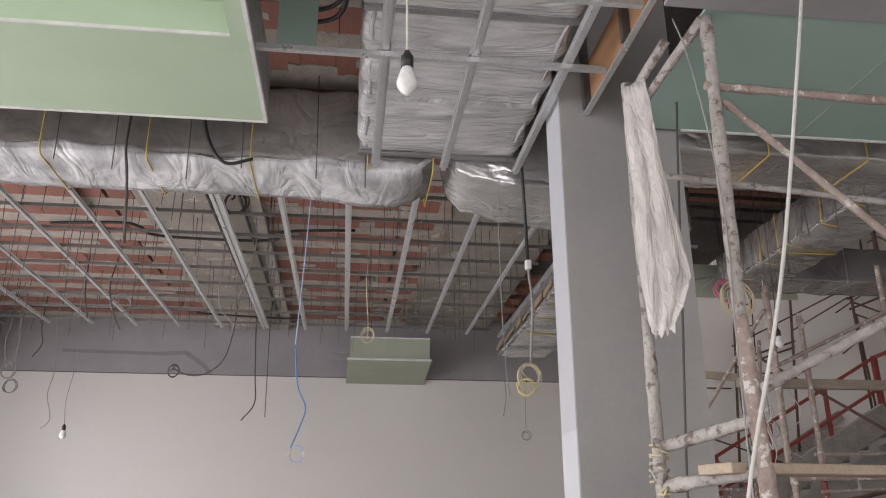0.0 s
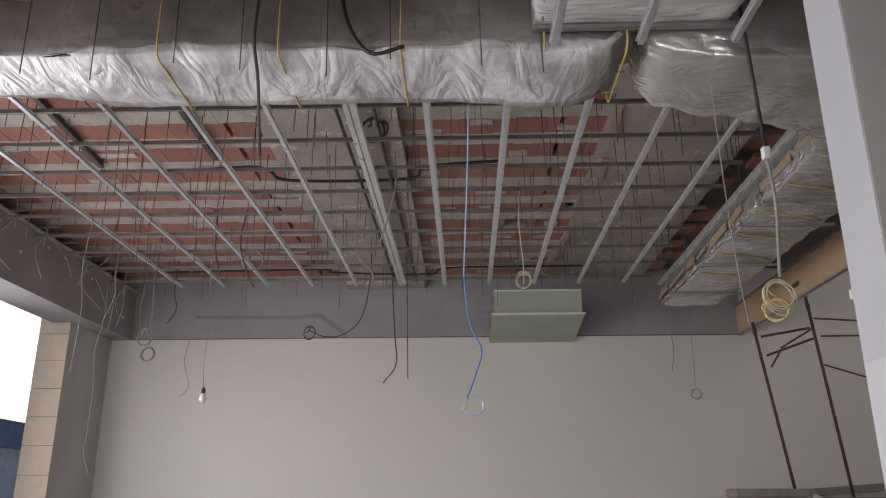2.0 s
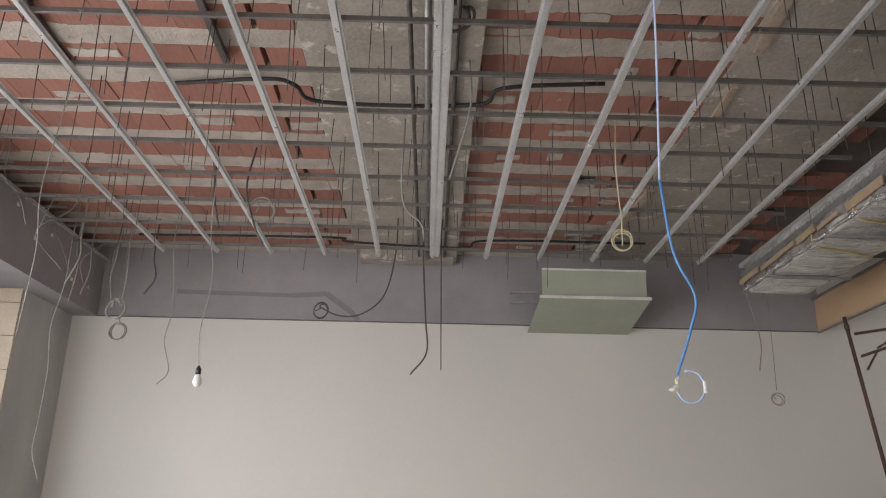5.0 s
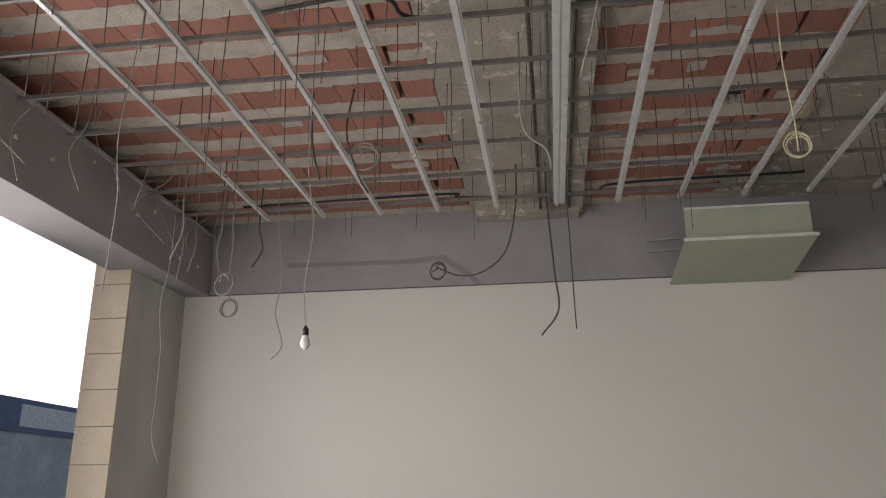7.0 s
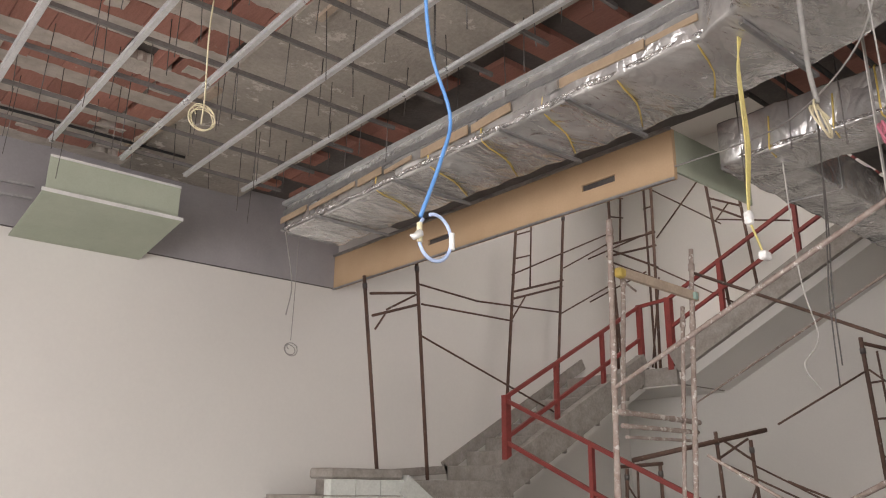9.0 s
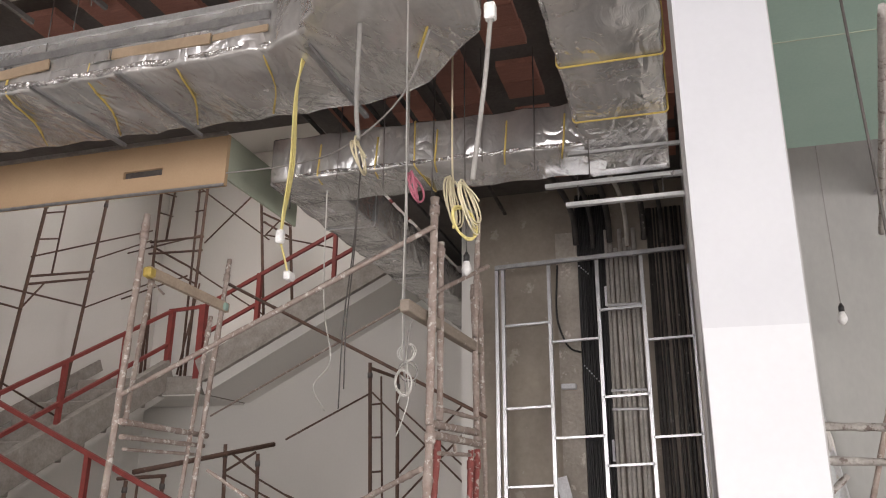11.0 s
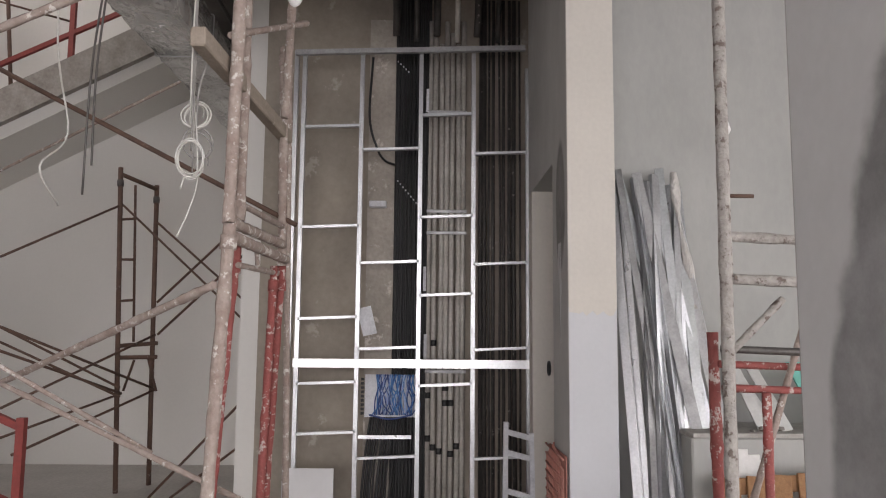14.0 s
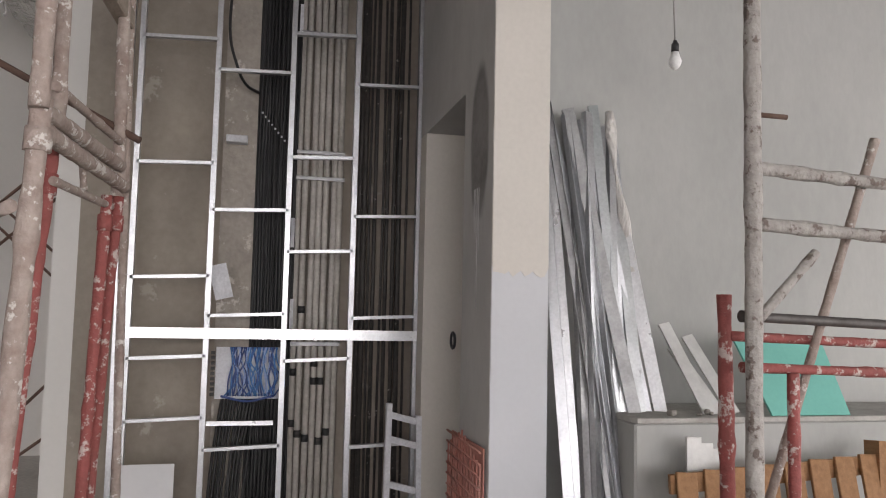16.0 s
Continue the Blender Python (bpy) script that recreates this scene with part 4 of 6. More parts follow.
def stair():
    st = thing("stair", (6.5, 11.6, 0), "bare concrete stair with a landing and two flights", "stair", kind=S)
    # landing, block upstand, first flight along the north wall
    part("landing", boxes((3.35, 5.25, 10.95, YB - 0.01, 1.28, 1.46)), "mortar", st)
    for k in range(8):
        x = 5.25 + 0.335 * k
        part("step", bevelled(boxes((x, x + 0.345, 11.0, YB - 0.012, 1.46 + 0.187 * k - 0.03, 1.46 + 0.187 * (k + 1))), 0.012), "mortar", st)
    bm = bmesh.new()
    beam(bm, (5.1, 11.0, 1.46), (8.0, 11.0, 3.07), 0.12, 0.36)
    part("stringer", bm, "mortar", st)
    bm = bmesh.new()
    beam(bm, (5.15, 11.55, 1.26), (8.0, 11.55, 2.80), 1.05, 0.14)
    part("soffit", bm, "white_wall", st, "white plastered soffit")
    bm = bmesh.new()
    beam(bm, (4.1, YB - 0.02, 1.52), (5.25, YB - 0.02, 1.60), 0.03, 0.10)
    beam(bm, (5.2, YB - 0.02, 1.62), (8.0, YB - 0.02, 3.22), 0.03, 0.16)
    part("skirting", bm, "mortar", st, "rough mortar skirting on the wall")
    part("upper_landing", boxes((7.9, 9.09, 10.42, YB - 0.01, 2.76, 3.0)), "mortar", st)
    part("landing_soffit", boxes((7.92, 9.085, 10.43, YB - 0.02, 2.74, 2.758)), "white_wall", st)
    for k in range(9):
        y = 10.42 - 0.30 * k
        part("step", bevelled(boxes((7.95, 9.09, y - 0.31, y, 3.0 + 0.155 * k + 0.05, 3.0 + 0.155 * (k + 1))), 0.012), "mortar", st)
    bm = bmesh.new()
    beam(bm, (7.94, 10.45, 3.06), (7.94, 7.2, 4.73), 0.12, 0.32)
    part("stringer", bm, "mortar", st, "rough grey concrete stringer")
    bm = bmesh.new()
    beam(bm, (8.53, 10.42, 2.85), (8.53, 7.2, 4.545), 1.14, 0.2)
    part("soffit", bm, "white_wall", st, "white plastered soffit")
    # lower flight down towards the room
    for k in range(8):
        y = 10.95 - 0.40 * k
        part("step", bevelled(boxes((5.3, 6.4, y - 0.41, y, max(0, 1.46 - 0.187 * (k + 1) - 0.2), 1.46 - 0.187 * (k + 1))), 0.012), "mortar", st)
    return st


stair()
# pale block upstand on the landing
up = thing("block_upstand", (3.1, 11.0, 0), "low upstand of pale aerated blocks with mortar on top", "block wall", kind=S)
part("mortar_bed", bevelled(boxes((2.75, 3.62, 10.9, 11.3, 1.46, 1.56)), 0.02), "mortar", up, "rough mortar on top")
part("support", boxes((2.75, 3.62, 11.02, YB - 0.01, 0.0, 1.30)), "mortar", up)
blk = boxes((-0.145, 0.145, -0.06, 0.06, -0.075, 0.075))
blk_me = finish("block", bevelled(blk, 0.006), "block_pale")
for j in range(9):
    for i in range(3):
        piece("block", blk_me, up, (2.90 + 0.295 * i + (0.0 if j % 2 else 0.0), 10.96, 1.38 - 0.158 * j))
bm = bmesh.new()
beam(bm, (3.62, 10.93, 1.42), (4.6, 10.93, 0.75), 0.1, 0.2)
part("sloping_edge", bm, "block_pale", up)


def rail_line(st, pts, r=0.022):
    for a, b in zip(pts, pts[1:]):
        bm = bmesh.new()
        beam(bm, a, b, r * 2, r * 2)
        part("rail", bm, "red_rail", st)


hr = thing("handrail", (6.5, 11, 1.46), "rusty red painted steel handrail along the stair", "handrail")
rail_line(hr, [(5.2, 11.0, 2.42), (7.94, 11.0, 3.93)])
rail_line(hr, [(5.2, 11.0, 1.95), (7.94, 11.0, 3.46)])
rail_line(hr, [(7.94, 10.5, 3.96), (7.94, 7.4, 5.42)])
rail_line(hr, [(7.94, 10.5, 3.55), (7.94, 7.4, 5.05)])
rail_line(hr, [(7.94, 11.0, 3.93), (7.94, 10.5, 3.96)])
rail_line(hr, [(5.2, 11.0, 2.38), (5.2, 7.45, 0.84)])
rail_line(hr, [(5.2, 11.0, 1.90), (5.2, 7.45, 0.36)])
for x, y, z0, z1, w in ((5.2, 11.0, 1.30, 2.44, 0.08), (6.1, 11.0, 1.95, 2.92, 0.05), (7.05, 11.0, 2.45, 3.44, 0.05), (7.94, 11.0, 2.9, 3.95, 0.07), (7.94, 10.5, 2.96, 3.98, 0.09),
                        (7.94, 9.67, 3.5, 4.37, 0.06), (7.94, 8.57, 4.0, 4.9, 0.05), (5.2, 9.75, 0.75, 1.84, 0.05), (5.2, 8.6, 0.3, 1.34, 0.05), (5.2, 7.45, 0.0, 0.9, 0.05)):
    part("post", boxes((x - w / 2, x + w / 2, y - w / 2, y + w / 2, z0, z1)), "red_rail", hr)

# ---- scaffolds ----


def poles(label, name, mat, rows, foot=None, group="scaffold frames"):
    """A scaffold of tubes: rows of (part, end, end, radius, material); its lowest uprights reach down to the height of foot."""
    lo = min((min(r[1], r[2], key=lambda p: p[2]) for r in rows), key=lambda p: p[2])
    t = thing(name, (lo[0], lo[1], lo[2] if foot is None else foot), label, "scaffold", group)
    for kind, a, b, r, *own in rows:
        m = own[0] if own else mat
        a, b = sorted((Vector(a), Vector(b)), key=lambda p: -p.z)
        if kind == "upright" and foot is not None and b.z < foot + 1.5:
            b = a + (b - a) * ((a.z - foot) / (a.z - b.z))
        tube_part = part(kind, (caked if m != "rust" else bar)(a, b, r), m, t)
        if kind == "upright" and a.z - b.z > 1.0:
            part("coupling", bar(a.lerp(b, 0.04), a.lerp(b, 0.04) + (b - a).normalized() * 0.06, r * 1.35), "dark_steel" if m == "rust" else m, tube_part)
    return t


def cross_brace(a, b, mat="rust", r=0.012, label="thin steel scaffold brace tube", group="scaffold braces"):
    return solid("scaffold_brace", (caked if mat != "rust" else bar)(a, b, r, 6), mat, label, "scaffold brace", group)


# on the landing and on the flights
poles("leaning rusty scaffold frame on the landing", "scaffold", "rust", (
    ("upright", (3.38, 11.4, 3.66), (3.64, 11.4, 1.58), 0.021),
    ("upright", (4.12, 11.4, 4.01), (4.34, 11.4, 1.5), 0.021),
    ("top_bar", (3.47, 11.4, 3.47), (4.11, 11.4, 3.58), 0.016),
    ("top_bar", (3.51, 11.4, 3.22), (4.14, 11.4, 3.44), 0.016),
    ("strut", (3.55, 11.39, 3.07), (3.69, 11.39, 3.28), 0.012),
    ("top_bar", (3.71, 11.41, 3.32), (4.18, 11.41, 3.59), 0.012)), 1.46)
poles("rusty scaffold frame on the stair flight by the wall", "scaffold", "rust", (
    ("upright", (6.2, 11.75, 5.08), (5.97, 11.75, 2.59), 0.021),
    ("upright", (7.23, 11.75, 5.48), (6.98, 11.75, 2.85), 0.021),
    ("ladder_side", (6.51, 11.75, 5.14), (6.45, 11.75, 4.1), 0.012),
    ("rung", (6.18, 11.75, 4.83), (6.49, 11.75, 4.96), 0.011),
    ("rung", (6.14, 11.75, 4.47), (6.48, 11.75, 4.59), 0.011),
    ("top_bar", (6.12, 11.75, 3.99), (7.16, 11.75, 4.34), 0.016),
    ("top_bar", (6.11, 11.75, 3.89), (7.14, 11.75, 4.24), 0.016),
    ("strut", (6.08, 11.75, 3.6), (6.36, 11.75, 3.97), 0.012)), 2.02)
poles("rusty scaffold frames on the upper stair landing", "scaffold", "rust", (
    ("upright", (8.2, 11.64, 6.36), (8.2, 11.62, 4.12), 0.022),
    ("upright", (8.6, 11.66, 6.46), (8.6, 11.75, 5.25), 0.018),
    ("upright", (8.2, 10.82, 6.2), (8.2, 10.88, 3.02), 0.022),
    ("upright", (8.5, 11.17, 6.25), (8.5, 11.16, 3.01), 0.018),
    ("rung", (8.3, 11.67, 5.91), (8.3, 11.43, 5.82), 0.012),
    ("rung", (8.3, 11.68, 5.58), (8.3, 11.45, 5.5), 0.012),
    ("rung", (8.2, 10.99, 5.81), (8.2, 10.82, 5.81), 0.012),
    ("rung", (8.2, 10.99, 5.5), (8.2, 10.82, 5.51), 0.012),
    ("top_bar", (8.2, 11.72, 5.08), (8.2, 10.81, 5.09), 0.018),
    ("top_bar", (8.2, 11.72, 4.9), (8.2, 10.81, 4.88), 0.018),
    ("top_bar", (8.25, 11.73, 5.04), (8.25, 10.83, 4.55), 0.016),
    ("top_bar", (8.25, 11.66, 4.8), (8.25, 10.91, 4.4), 0.014),
    ("upright", (8.25, 11.66, 4.8), (8.25, 11.63, 4.17), 0.018),
    ("strut", (8.3, 11.08, 3.09), (8.3, 10.86, 4.41), 0.014)), 3)
poles("rusty scaffold frame on the upper stair flight", "scaffold", "rust", (
    ("upright", (8.5, 10.12, 6.07), (8.5, 9.87, 3.68), 0.022),
    ("upright", (8.5, 9.61, 5.66), (8.5, 9.46, 4.14), 0.022),
    ("top_bar", (8.5, 10.04, 5.49), (8.5, 9.56, 5.24), 0.016),
    ("top_bar", (8.5, 10.01, 5.35), (8.5, 9.54, 5.05), 0.016),
    ("strut", (8.5, 9.98, 5.12), (8.5, 9.76, 5.33), 0.012),
    ("top_bar", (8.5, 9.96, 5.14), (8.5, 8.85, 4.84), 0.012)), 3.4)
cross_brace((4.23, 11.5, 3.73), (5.2, 11.5, 3.67))
cross_brace((5.29, 11.6, 3.7), (6.88, 11.6, 3.79))
cross_brace((4.29, 11.5, 3.49), (5.84, 11.5, 3.5))
cross_brace((4.28, 11.5, 3.11), (6.59, 11.5, 2.37))
cross_brace((6.04, 11.7, 4.21), (8.19, 11.7, 5.26))
cross_brace((7.13, 11.7, 4.51), (8.19, 11.7, 5.1))
cross_brace((7.04, 11.7, 3.81), (8.29, 11.7, 4.47))
cross_brace((8.5, 11.56, 6.31), (8.5, 9.9, 5.06))
cross_brace((8.5, 10.99, 5.1), (8.5, 10.05, 5.96))
cross_brace((8.2, 12.1, 4.94), (8.2, 10.82, 5.12))
cross_brace((8.2, 12.1, 4.23), (8.2, 11.01, 4.51))
cross_brace((8.3, 10.96, 4.61), (8.3, 9.65, 3.8))
# tower in front of the stair
poles("plaster-spattered scaffold tower in front of the stair", "scaffold_tower", "rust_plaster", (
    ("upright", (3.41, 8, 3.46), (3.34, 8, 1.35), 0.024),
    ("upright", (3.58, 8.02, 3.04), (3.48, 8.02, 1.92), 0.018),
    ("upright", (4.37, 7.88, 3.38), (4.15, 7.88, 1.35), 0.021),
    ("upright", (4.28, 7.95, 2.87), (4.1, 7.95, 1.35), 0.018),
    ("top_bar", (3.34, 7.95, 1.94), (4.39, 7.95, 1.92), 0.022),
    ("top_bar", (3.37, 7.95, 1.84), (4.36, 7.95, 1.84), 0.018),
    ("rung", (3.41, 7.95, 1.76), (4.29, 7.95, 1.77), 0.012),
    ("strut", (3.46, 8, 3.01), (3.71, 8, 2.92), 0.008)), 0)
solid("timber_batten", beam(bmesh.new(), (3.44, 7.96, 3.03), (4.36, 7.85, 2.95), 0.035, 0.075), "pale_wood", "pale brown timber batten clamped across the scaffold", "batten")
solid("clamp", bevelled(boxes((3.43, 3.51, 7.93, 8.0, 2.985, 3.06)), 0.012), "strap_yellow", "yellow clamp on the scaffold tower", "clamp")
solid("clamp", bevelled(boxes((4.28, 4.34, 7.82, 7.88, 2.92, 2.985)), 0.012), "teal_board", "small green clamp on the scaffold tower", "clamp")
# lower frames under the stair
poles("low rusty scaffold frame under the stair", "scaffold", "rust", (
    ("upright", (6.5, 9.08, 2), (6.5, 8.99, 0.39), 0.021),
    ("upright", (6.7, 8.79, 1.91), (6.7, 8.71, 0.37), 0.021),
    ("top_bar", (5.6, 9.53, 1.68), (7, 8.76, 2.03), 0.026),
    ("strut", (6.6, 9.12, 1.72), (6.6, 8.76, 1.92), 0.014),
    ("strut", (6.6, 8.72, 1.69), (6.6, 9.07, 1.92), 0.014),
    ("top_bar", (6.6, 9.08, 0.49), (6.6, 8.59, 0.55), 0.018)), 0)
poles("low rusty scaffold frame with a ladder under the landing", "scaffold", "rust", (
    ("upright", (6, 9.91, 1.61), (6, 9.97, 0.44), 0.021),
    ("upright", (6.2, 9.61, 1.65), (6.2, 9.59, 0.42), 0.021),
    ("top_bar", (6.1, 10.1, 1.63), (6.1, 9.51, 1.66), 0.02),
    ("ladder_side", (6.1, 9.84, 1.61), (6.1, 9.87, 0.43), 0.014),
    ("rung", (6.05, 10, 1), (6.05, 9.83, 0.99), 0.011),
    ("rung", (6.05, 9.99, 0.7), (6.05, 9.84, 0.69), 0.011)), 0)
poles("tall rusty scaffold frame with a ladder against the white wall", "scaffold", "rust", (
    ("upright", (7.5, 7.83, 3), (7.5, 7.71, -0.13), 0.024),
    ("upright", (7.9, 7.62, 2.91), (7.9, 7.55, -0.22), 0.024),
    ("top_bar", (7.5, 7.83, 2.94), (7.9, 7.62, 2.87), 0.022),
    ("ladder_side", (7.6, 7.72, 2.85), (7.6, 7.66, 1.36), 0.013),
    ("rung", (7.55, 7.82, 2.51), (7.55, 7.69, 2.52), 0.012),
    ("rung", (7.55, 7.8, 2.13), (7.55, 7.67, 2.13), 0.012),
    ("rung", (7.55, 7.78, 1.74), (7.55, 7.65, 1.75), 0.012),
    ("top_bar", (7.7, 7.83, 1.32), (7.7, 7.47, 1.35), 0.02),
    ("top_bar", (7.7, 7.83, 1.21), (7.7, 7.47, 1.22), 0.02),
    ("strut", (7.7, 7.77, 0.9), (7.7, 7.68, 1.19), 0.012),
    ("strut", (7.7, 7.46, 0.9), (7.7, 7.55, 1.2), 0.012)), 0)
cross_brace((6.6, 8.41, 2.05), (7.5, 7.81, 2.64))
cross_brace((7.6, 7.83, 2.66), (7.6, 6.25, 1.21))
cross_brace((7.6, 7.49, 2.49), (7.6, 6.23, 1.4))
cross_brace((7.6, 7.46, 1.73), (7.6, 6.29, 2.9))
cross_brace((7.6, 7.44, 1.43), (7.6, 6.28, 2.57))
cross_brace((7.3, 7.35, 0), (7.3, 6.17, 1.26))
cross_brace((7.3, 7.16, 0), (7.3, 6.16, 0.76))
cross_brace((6.5, 8.32, 1.48), (7.8, 7.5, 0.91))
cross_brace((6.5, 8.31, 1.29), (7.5, 7.71, 0.89))
cross_brace((6.5, 8.27, 0.84), (7.8, 7.53, 1.43))
cross_brace((6.5, 8.26, 0.61), (7.5, 7.71, 0.89))
cross_brace((6.5, 8.16, 0.48), (7.8, 7.5, 0.91))
cross_brace((6.6, 9.09, 0.64), (6.6, 8.7, 1.46))
cross_brace((6.6, 10.39, 1.47), (6.6, 9.69, 0.52))
cross_brace((6.6, 10.17, 0.52), (6.6, 9.82, 0.91))
cross_brace((6.6, 9.48, 0.61), (6.6, 9.16, 1.33))
cross_brace((6.9, 8.88, 1.65), (6.9, 7.5, 0.98))
cross_brace((6.7, 9.2, 1.7), (6.7, 7.42, 0.92))
# long poles between the towers
cross_brace((3.37, 8.02, 2.11), (3.22, 5.69, 3.09), "rust_plaster", 0.017, "long plaster-spattered scaffold pole")
cross_brace((4.39, 7.9, 3.18), (4.3, 5.63, 2.01), "rust", 0.014, "long plaster-spattered scaffold pole")
cross_brace((5.01, 7.7, 1.03), (3.28, 5.78, 1.62), "rust_plaster", 0.018, "long plaster-spattered scaffold pole")
cross_brace((3.9, 7.6, 1.64), (4.2, 6.3, 0.83), "rust_plaster", 0.014, "long plaster-spattered scaffold pole")
cross_brace((4.06, 7, 1.18), (3.6, 5.66, 0.7), "rust_plaster", 0.014, "long plaster-spattered scaffold pole")
cross_brace((7.7, 10.08, 2.44), (5.6, 6.7, 3.22), "rust_plaster", 0.012, "long plaster-spattered scaffold pole")
cross_brace((3.3, 5.76, 2.66), (4.25, 5.6, 3.11), "rust_plaster", 0.017, "long plaster-spattered scaffold pole")
# narrow tower beside the riser
poles("plaster-spattered narrow scaffold tower beside the riser", "scaffold_tower", "rust_plaster", (
    ("upright", (3.27, 5.71, 3.3), (3.27, 5.73, 1.87), 0.026),
    ("upright", (3.3, 5.73, 1.9), (3.3, 5.78, 0.75), 0.026),
    ("upright", (3.55, 5.75, 3.09), (3.55, 5.75, 1.92), 0.021),
    ("top_bar", (3.3, 5.74, 1.88), (4.25, 5.69, 1.9), 0.024),
    ("top_bar", (3.3, 5.73, 1.82), (4.25, 5.67, 1.82), 0.024),
    ("rung", (3.5, 5.75, 1.99), (4.3, 5.7, 2), 0.014),
    ("rung", (3.5, 5.74, 1.72), (4.3, 5.72, 1.75), 0.014),
    ("rung", (3.8, 5.73, 1.83), (3.8, 5.72, 1.74), 0.01),
    ("upright", (3.55, 5.76, 1.82), (3.55, 5.83, 0.7), 0.02, "red_pole"),
    ("upright", (4.2, 5.72, 1.78), (4.2, 5.75, 0.74), 0.02, "red_pole"),
    ("upright", (4.3, 5.7, 1.79), (4.3, 5.75, 0.54), 0.022, "red_pole"),
    ("upright", (4.25, 5.67, 3.5), (4.25, 5.7, 2.58), 0.021, "rust_plaster"),
    ("upright", (4.3, 5.72, 2.99), (4.3, 5.7, 1.79), 0.024, "rust_plaster"),
    ("upright", (4.6, 5.75, 3.1), (4.6, 5.71, 1.28), 0.018, "rust_plaster")), 0)
solid("timber_board", bevelled(beam(bmesh.new(), (2.98, 5.80, 2.53), (4.42, 5.72, 2.52), 0.06, 0.075), 0.006), "grey_wood", "short weathered timber board on the scaffold", "board")

# near scaffold beside the column
ns = thing("scaffold", (1.3, 3.1, 0), "plaster-caked scaffold frame beside the column", "scaffold", "scaffold frames")
part("upright", caked((1.292, 3.3, 3.545), (1.284, 3.3, 0), 0.026), "pale_pole", ns)
part("upright", caked((1.513, 2.85, 3.635), (1.49, 2.85, 2.243), 0.028), "pale_pole", ns)
part("upright", caked((1.49, 2.85, 2.243), (1.56, 2.85, 0), 0.03), "rust_plaster", ns)
part("cross_bar", caked((1.306, 3.3, 1.784), (1.498, 2.85, 1.842), 0.026), "pale_pole", ns)
part("cross_bar", caked((1.3, 3.3, 1.622), (1.494, 2.85, 1.661), 0.026), "pale_pole", ns)
part("top_bar", caked((1.296, 3.3, 3.455), (1.4, 3.04, 3.63), 0.022), "pale_pole", ns)
part("top_bar", caked((1.318, 3.3, 3.371), (1.50, 2.86, 3.63), 0.022), "pale_pole", ns)
part("strut", caked((1.29, 3.3, 3.175), (1.372, 3.3, 3.391), 0.014), "rust", ns)
part("strut", caked((1.311, 3.3, 3.194), (1.402, 3.3, 3.472), 0.012), "rust", ns)
rn = random.Random(27)
for k in range(9):
    z = 1.60 + 0.025 * k
    part("tie_wire", tube(bmesh.new(), curve_points([(1.286 + 0.042 * math.cos(a), 3.3 + 0.042 * math.sin(a), z + rn.uniform(-0.02, 0.02)) for a in [rn.uniform(0, 6) + 1.1 * j for j in range(6)]], 3), 0.005, 5), rn.choice(("cable_cream", "pale_pole", "cable_grey")), ns, "knotted tie wire and rag")
cross_brace((1.469, 2.85, 3.277), (2.959, 2.85, 3.247), "rust_plaster", 0.02)
cross_brace((1.538, 2.85, 3.209), (2.677, 2.85, 2.166), "rust_plaster", 0.016)
cross_brace((1.544, 3.5, 3.15), (3.336, 3.18, 2.857), "pale_pole", 0.016)
cross_brace((1.598, 2.95, 1.979), (2.547, 2.79, 2.467), "pale_pole", 0.022)
solid("timber_plank", bevelled(beam(bmesh.new(), (1.36, 2.95, 1.672), (2.35, 3.27, 1.69), 0.18, 0.04), 0.004), "pale_wood", "pale timber plank laid on the scaffold", "plank")
solid("cable", tube(bmesh.new(), curve_points([(1.66, 2.3, 3.64), (1.601, 2.3, 3.32), (1.451, 2.3, 2.635), (1.363, 2.3, 2.265), (1.282, 2.3, 1.983), (1.147, 2.3, 1.546), (1.1, 2.3, 1.2)]), 0.0065, 6), "cable_white", "white cable hanging beside the scaffold", "cable", "hanging cables")
solid("cable", tube(bmesh.new(), curve_points([(1.36, 2.86, 3.62), (1.392, 2.83, 3.421), (1.447, 2.83, 3.023), (1.47, 2.83, 2.614), (1.456, 2.83, 2.237), (1.443, 2.83, 1.806), (1.436, 2.83, 1.4)]), 0.0035, 6), "cable_grey", "thin grey cable along a scaffold pole", "cable", "hanging cables")
solid("cable", tube(bmesh.new(), curve_points([(1.69, 3.6, 3.645), (1.656, 3.6, 3.242), (1.594, 3.6, 2.443), (1.529, 3.6, 1.62), (1.5, 3.6, 0.9)]), 0.006, 6), "cable_dark", "thin dark cable hanging before the column", "cable", "hanging cables")
# torn plastic sheet on the scaffold: the heights, and the x of its two edges
bm = bmesh.new()
rn = random.Random(5)
edge = ((1.264, 3.498, 1.337, 3.506), (1.249, 3.247, 1.365, 3.202), (1.272, 2.98, 1.397, 2.971), (1.266, 2.724, 1.435, 2.694), (1.269, 2.506, 1.46, 2.509), (1.281, 2.323, 1.40, 2.365), (1.294, 2.267, 1.352, 2.27))
grid = []
for j in range(31):
    k, f = min(5, j // 5), (j - 5 * min(5, j // 5)) / 5
    xa, za, xb, zb = [p + (q - p) * f for p, q in zip(edge[k], edge[k + 1])]
    row = []
    for i in range(17):
        u = i / 16
        fold = 0.011 * math.sin(u * 13 + j * 0.13) + 0.004 * math.sin(u * 37 - j * 0.31 + math.sin(j * 0.4))
        row.append(bm.verts.new((xa + (xb - xa) * u + rn.uniform(-0.003, 0.003), 3.265 - 0.1 * u + fold * min(1.0, j / 8), za + (zb - za) * u + rn.uniform(-0.004, 0.004) - (0.03 * math.sin(u * 11) ** 2 if j == 30 else 0))))
    grid.append(row)
